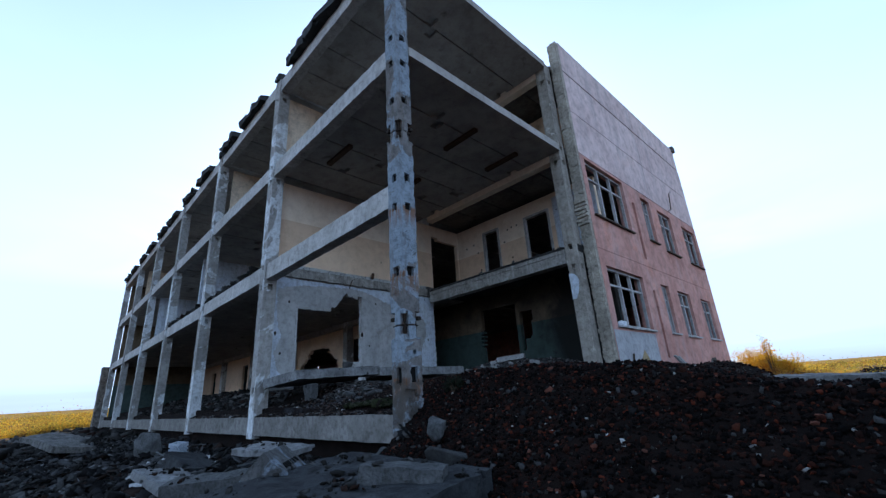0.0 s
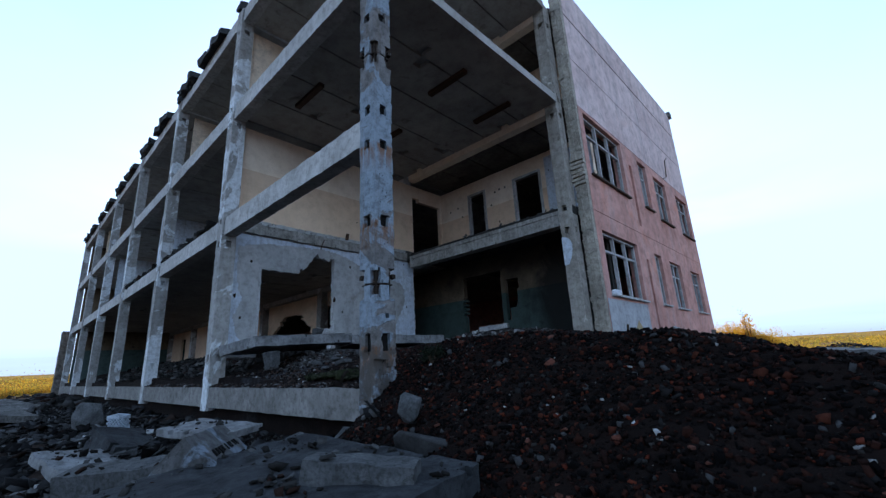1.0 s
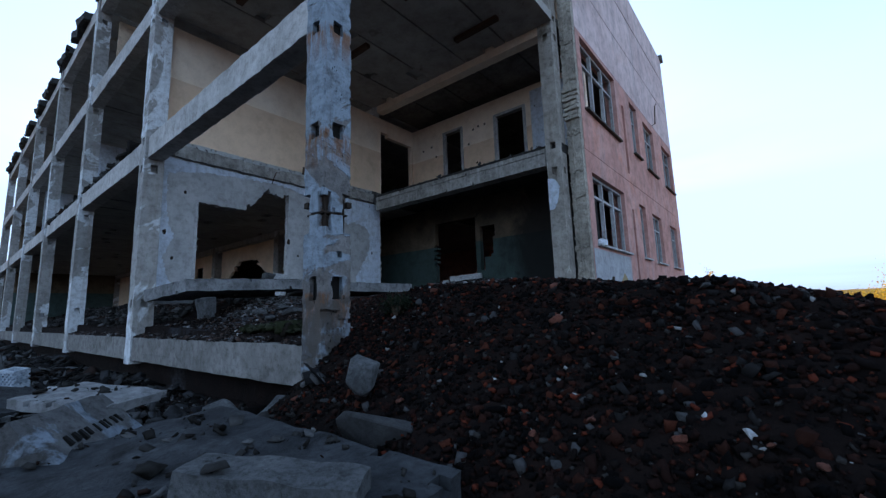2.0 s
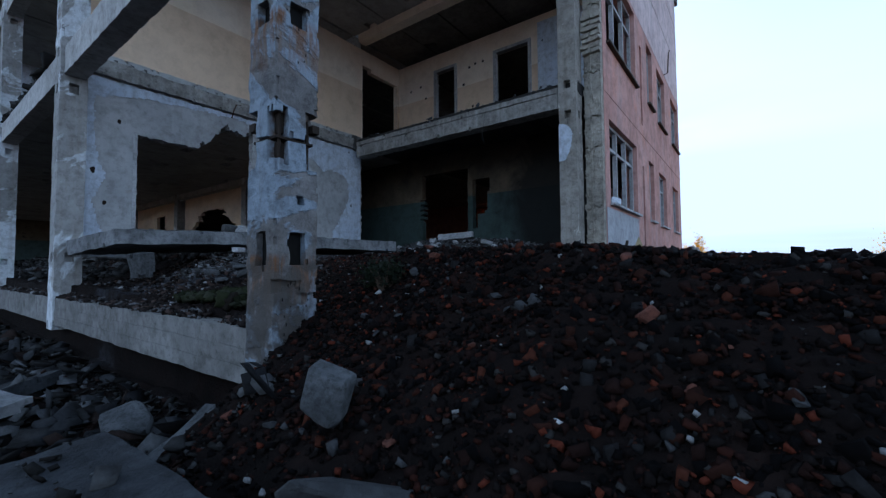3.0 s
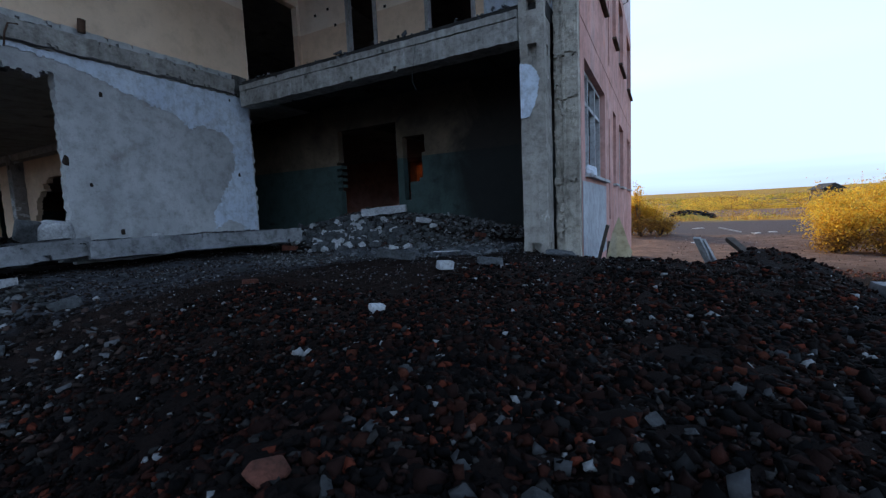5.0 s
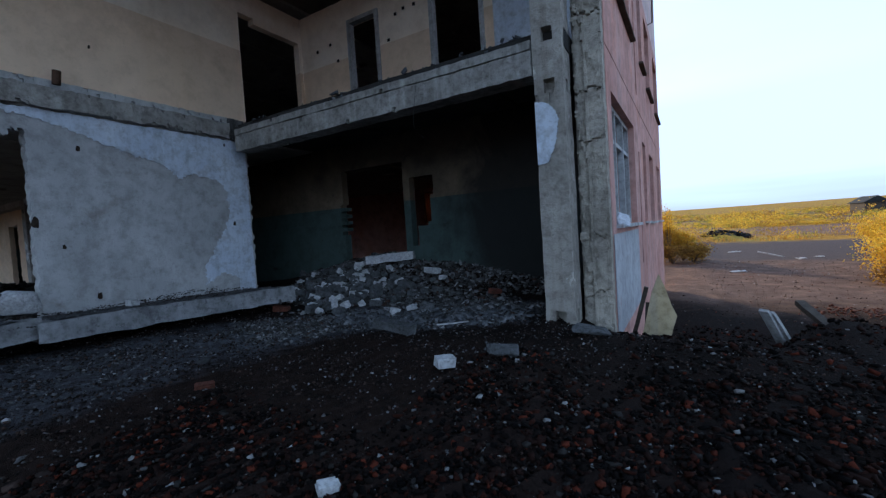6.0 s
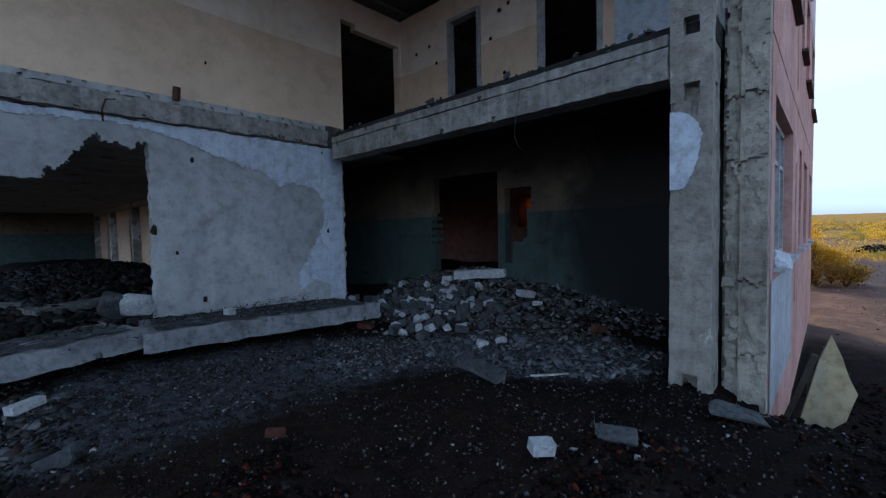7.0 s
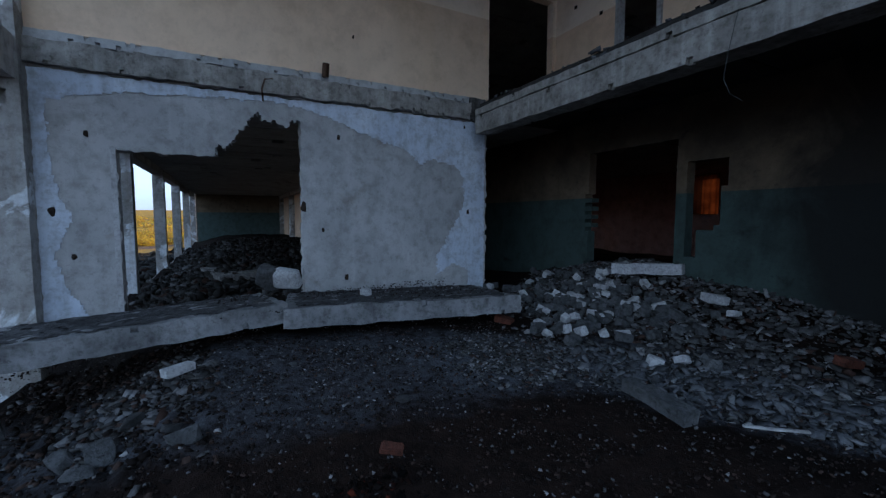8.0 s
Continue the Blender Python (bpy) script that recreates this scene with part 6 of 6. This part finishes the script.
strew("mortar_crust", M_CRUST, 4200, (-9.0, -4.9, 9.0, 12.0), (0.02, 0.11), 218, "cracked plates of pale mortar crust on the floor", power=2.2, flat=0.22, keep=lambda x, y: tilted(x, y, -6.6, 10.4, 1.7, 0.62, 27, 6))
strew("hall_rubble", M_RUBBLE, 30000, (-30, -11.4, 4.75, 10.7), (0.012, 0.20), 209, "rubble heaped through the long hall", flat=0.5, power=3.6)
strew("bank_rubble", M_GRIT, 9000, (-11, -5.3, 4.7, 7.0), (0.008, 0.06), 210, "stones and clods on the earth bank", power=3.0, keep=lambda x, y: ragged(x, y, -8.8, 5.4, 3.6, 1.3, 5))
strew("slab_litter", M_GRIT, 5000, (-10.9, -9.4, 4.7, 10.0), (0.004, 0.022), 212, "grit lying on the fallen slabs", lift=0.34, power=3.0)
strew("lot_litter", M_CLODS, 9000, (-4.2, 10, 16.5, 34), (0.006, 0.045), 213, "scraps and stones strewn on the waste lot", power=4.0)
strew("brick_crumbs", M_BRICK, 1600, (-1.6, 2.6, 17.2, 21.5), (0.015, 0.09), 221, "red brick crumbs strewn on the lot", power=2.4, keep=lambda x, y: tilted(x, y, 0.5, 19.4, 1.9, 0.9, -20, 11))
strew("lot_litter", M_RUBBLE, 420, (-2.6, 1.9, 55.8, 59), (0.06, 0.42), 214, "dark rubbish pile on the waste lot", power=1.8)


def floor_litter():
    g = np.random.default_rng(91)
    n = 1500
    x = g.uniform(-23, -11.4, n)
    y = 4.5 + np.abs(g.normal(0, 0.6, n))
    s = 0.04 + 0.3 * g.random(n) ** 3
    z = np.full(n, SOFFIT[0] + BEAM_H + 0.03) + s * 0.3
    scatter("floor_rubble", M_RUBBLE, np.stack([x, y, z], 1), s, 0.6, 92, "rubble along the edge of the upper floor")


floor_litter()


def build_lot():
    """Scraps on the waste lot and a shed far out on the plain."""
    for k, (x, y, w, d, r) in enumerate(((-1.74, 28.3, 0.6, 0.25, 8), (-1.0, 39.8, 0.7, 0.25, 14), (1.5, 34.2, 0.4, 0.35, 20), (2.4, 35.1, 0.4, 0.2, -30))):
        me = block("white_sheet", M_WHITE, -w / 2, w / 2, -d / 2, d / 2, 0, 0.03, 0.1, 0.03, 0.12, k)
        tagged(part("white_sheet", me, at=pose(x, y, float(height(x, y)) + 0.03, 4, -3, r)), "pale sheet scrap lying flat on the lot", "scrap", "pale scraps on the lot")
    plank((1.6, 0.09, 0.05), pose(0.45, 36.1, float(height(0.45, 36.1)) + 0.14, 0, 8, -50), M_GREYWOOD, "bleached pole end lying on the lot")
    shed = empty("shed", "low dark shed far out on the plain", "shed", at=pose(35.1, 150.0, 4.65, 0, 0, 12))
    part("wall", block("wall", M_DARKWOOD, -2.2, 2.2, -3, 3, -3.6, -0.55, 0.8, 0.02), shed)
    rim = [(-2.6, -0.5), (0.15, 1.0), (2.6, -0.5), (2.6, -0.6), (-2.6, -0.6)]
    v = [(x, y, z) for y in (-3.4, 3.4) for x, z in rim]
    f = [(0, 1, 2, 3, 4), (9, 8, 7, 6, 5)] + [(i, i + 5, (i + 1) % 5 + 5, (i + 1) % 5) for i in range(5)]
    part("roof", mesh_of("roof", v, f, M_FELT), shed, "dark shallow gable roof")


build_lot()

strew("moss_clods", M_MOSS, 3600, (-7.6, -5.3, 4.45, 5.2), (0.015, 0.12), 215, "mossy grey-green clods on the plinth beam", keep=lambda x, y: ragged(x, y, -6.2, 4.82, 0.9, 0.35, 8) & (y > 4.60) & (x < -5.55), power=2.0, lift=0.04)
strew("floor_dust_shards", M_MORTAR, 12000, (-11.0, -6.5, 5.0, 10.0), (0.004, 0.03), 216, "pale plaster shards along the fallen slabs", flat=0.4, power=2.6, keep=lambda x, y: tilted(x, y, -8.75, 7.2, 0.8, 2.5, -12, 9))
strew("floor_dust_shards", M_MORTAR, 1400, (-10.0, -7.8, 5.2, 7.0), (0.02, 0.10), 217, "flat grey shards at the slab's end", flat=0.3, power=2.2, keep=lambda x, y: ragged(x, y, -8.9, 6.0, 0.9, 0.7, 4))


def slab_scraps():
    """Small rubble lying on the fallen yard slabs and the broken beam."""
    g = np.random.default_rng(61)
    for ob in [o for o in bpy.data.objects if o.name.split(".")[0] in ("concrete_slab", "broken_beam", "fallen_chunk")][:6]:
        lo, hi = np.array(ob.bound_box[0]), np.array(ob.bound_box[6])
        n = int(90 * (hi[0] - lo[0]) * (hi[1] - lo[1]))
        s = 0.012 + 0.08 * g.random(n) ** 3.2
        m = ob.matrix_basis
        pts = [m @ Vector((g.uniform(lo[0] * 0.95, hi[0] * 0.95), g.uniform(lo[1] * 0.95, hi[1] * 0.95), hi[2] - 0.015 + 0.2 * k)) for k in s]
        keep = [i for i, q in enumerate(pts) if fbm(q.x * 2.2, q.y * 2.2) > -0.05]
        scatter("slab_scraps", M_RUBBLE, np.array([tuple(pts[i]) for i in keep]), s[keep], 0.5, 62, "small rubble lying on fallen concrete")


slab_scraps()


def edge_chips():
    """Broken bits left on the torn slab edge above the dark room."""
    g = np.random.default_rng(47)
    n = 420
    x = g.uniform(-10.8, -5.1, n)
    s = 0.012 + 0.07 * g.random(n) ** 3
    pts = np.stack([x, g.uniform(10.6, 11.3, n), s], 1)
    pts[:, 2] = np.where(pts[:, 1] < 10.71, 5.665, 5.80) + s * 0.2
    scatter("edge_chips", M_CRUST, pts, s, 0.6, 48, "concrete chips on the torn slab edge")


edge_chips()


def soil_lip():
    """Earth that spills over the top of the plinth beam."""
    g = np.random.default_rng(83)
    n = 9000
    x = g.uniform(-17.0, -5.15, n)
    y = 4.43 + np.abs(g.normal(0, 0.12, n))
    s = 0.008 + 0.06 * g.random(n) ** 3
    ok = (np.sin(x * 2.3) + np.sin(x * 5.9 + 1) + g.normal(0, 0.5, n) > -0.6) & (y < 4.72)
    x, y, s = x[ok], y[ok], s[ok]
    scatter("soil_lip", M_GRIT, np.stack([x, y, 1.705 + 0.3 * np.clip(y - 4.45, 0, 1) + s * 0.2], 1), s, 0.6, 84, "dark earth and roots spilling over the plinth", "soil")


soil_lip()
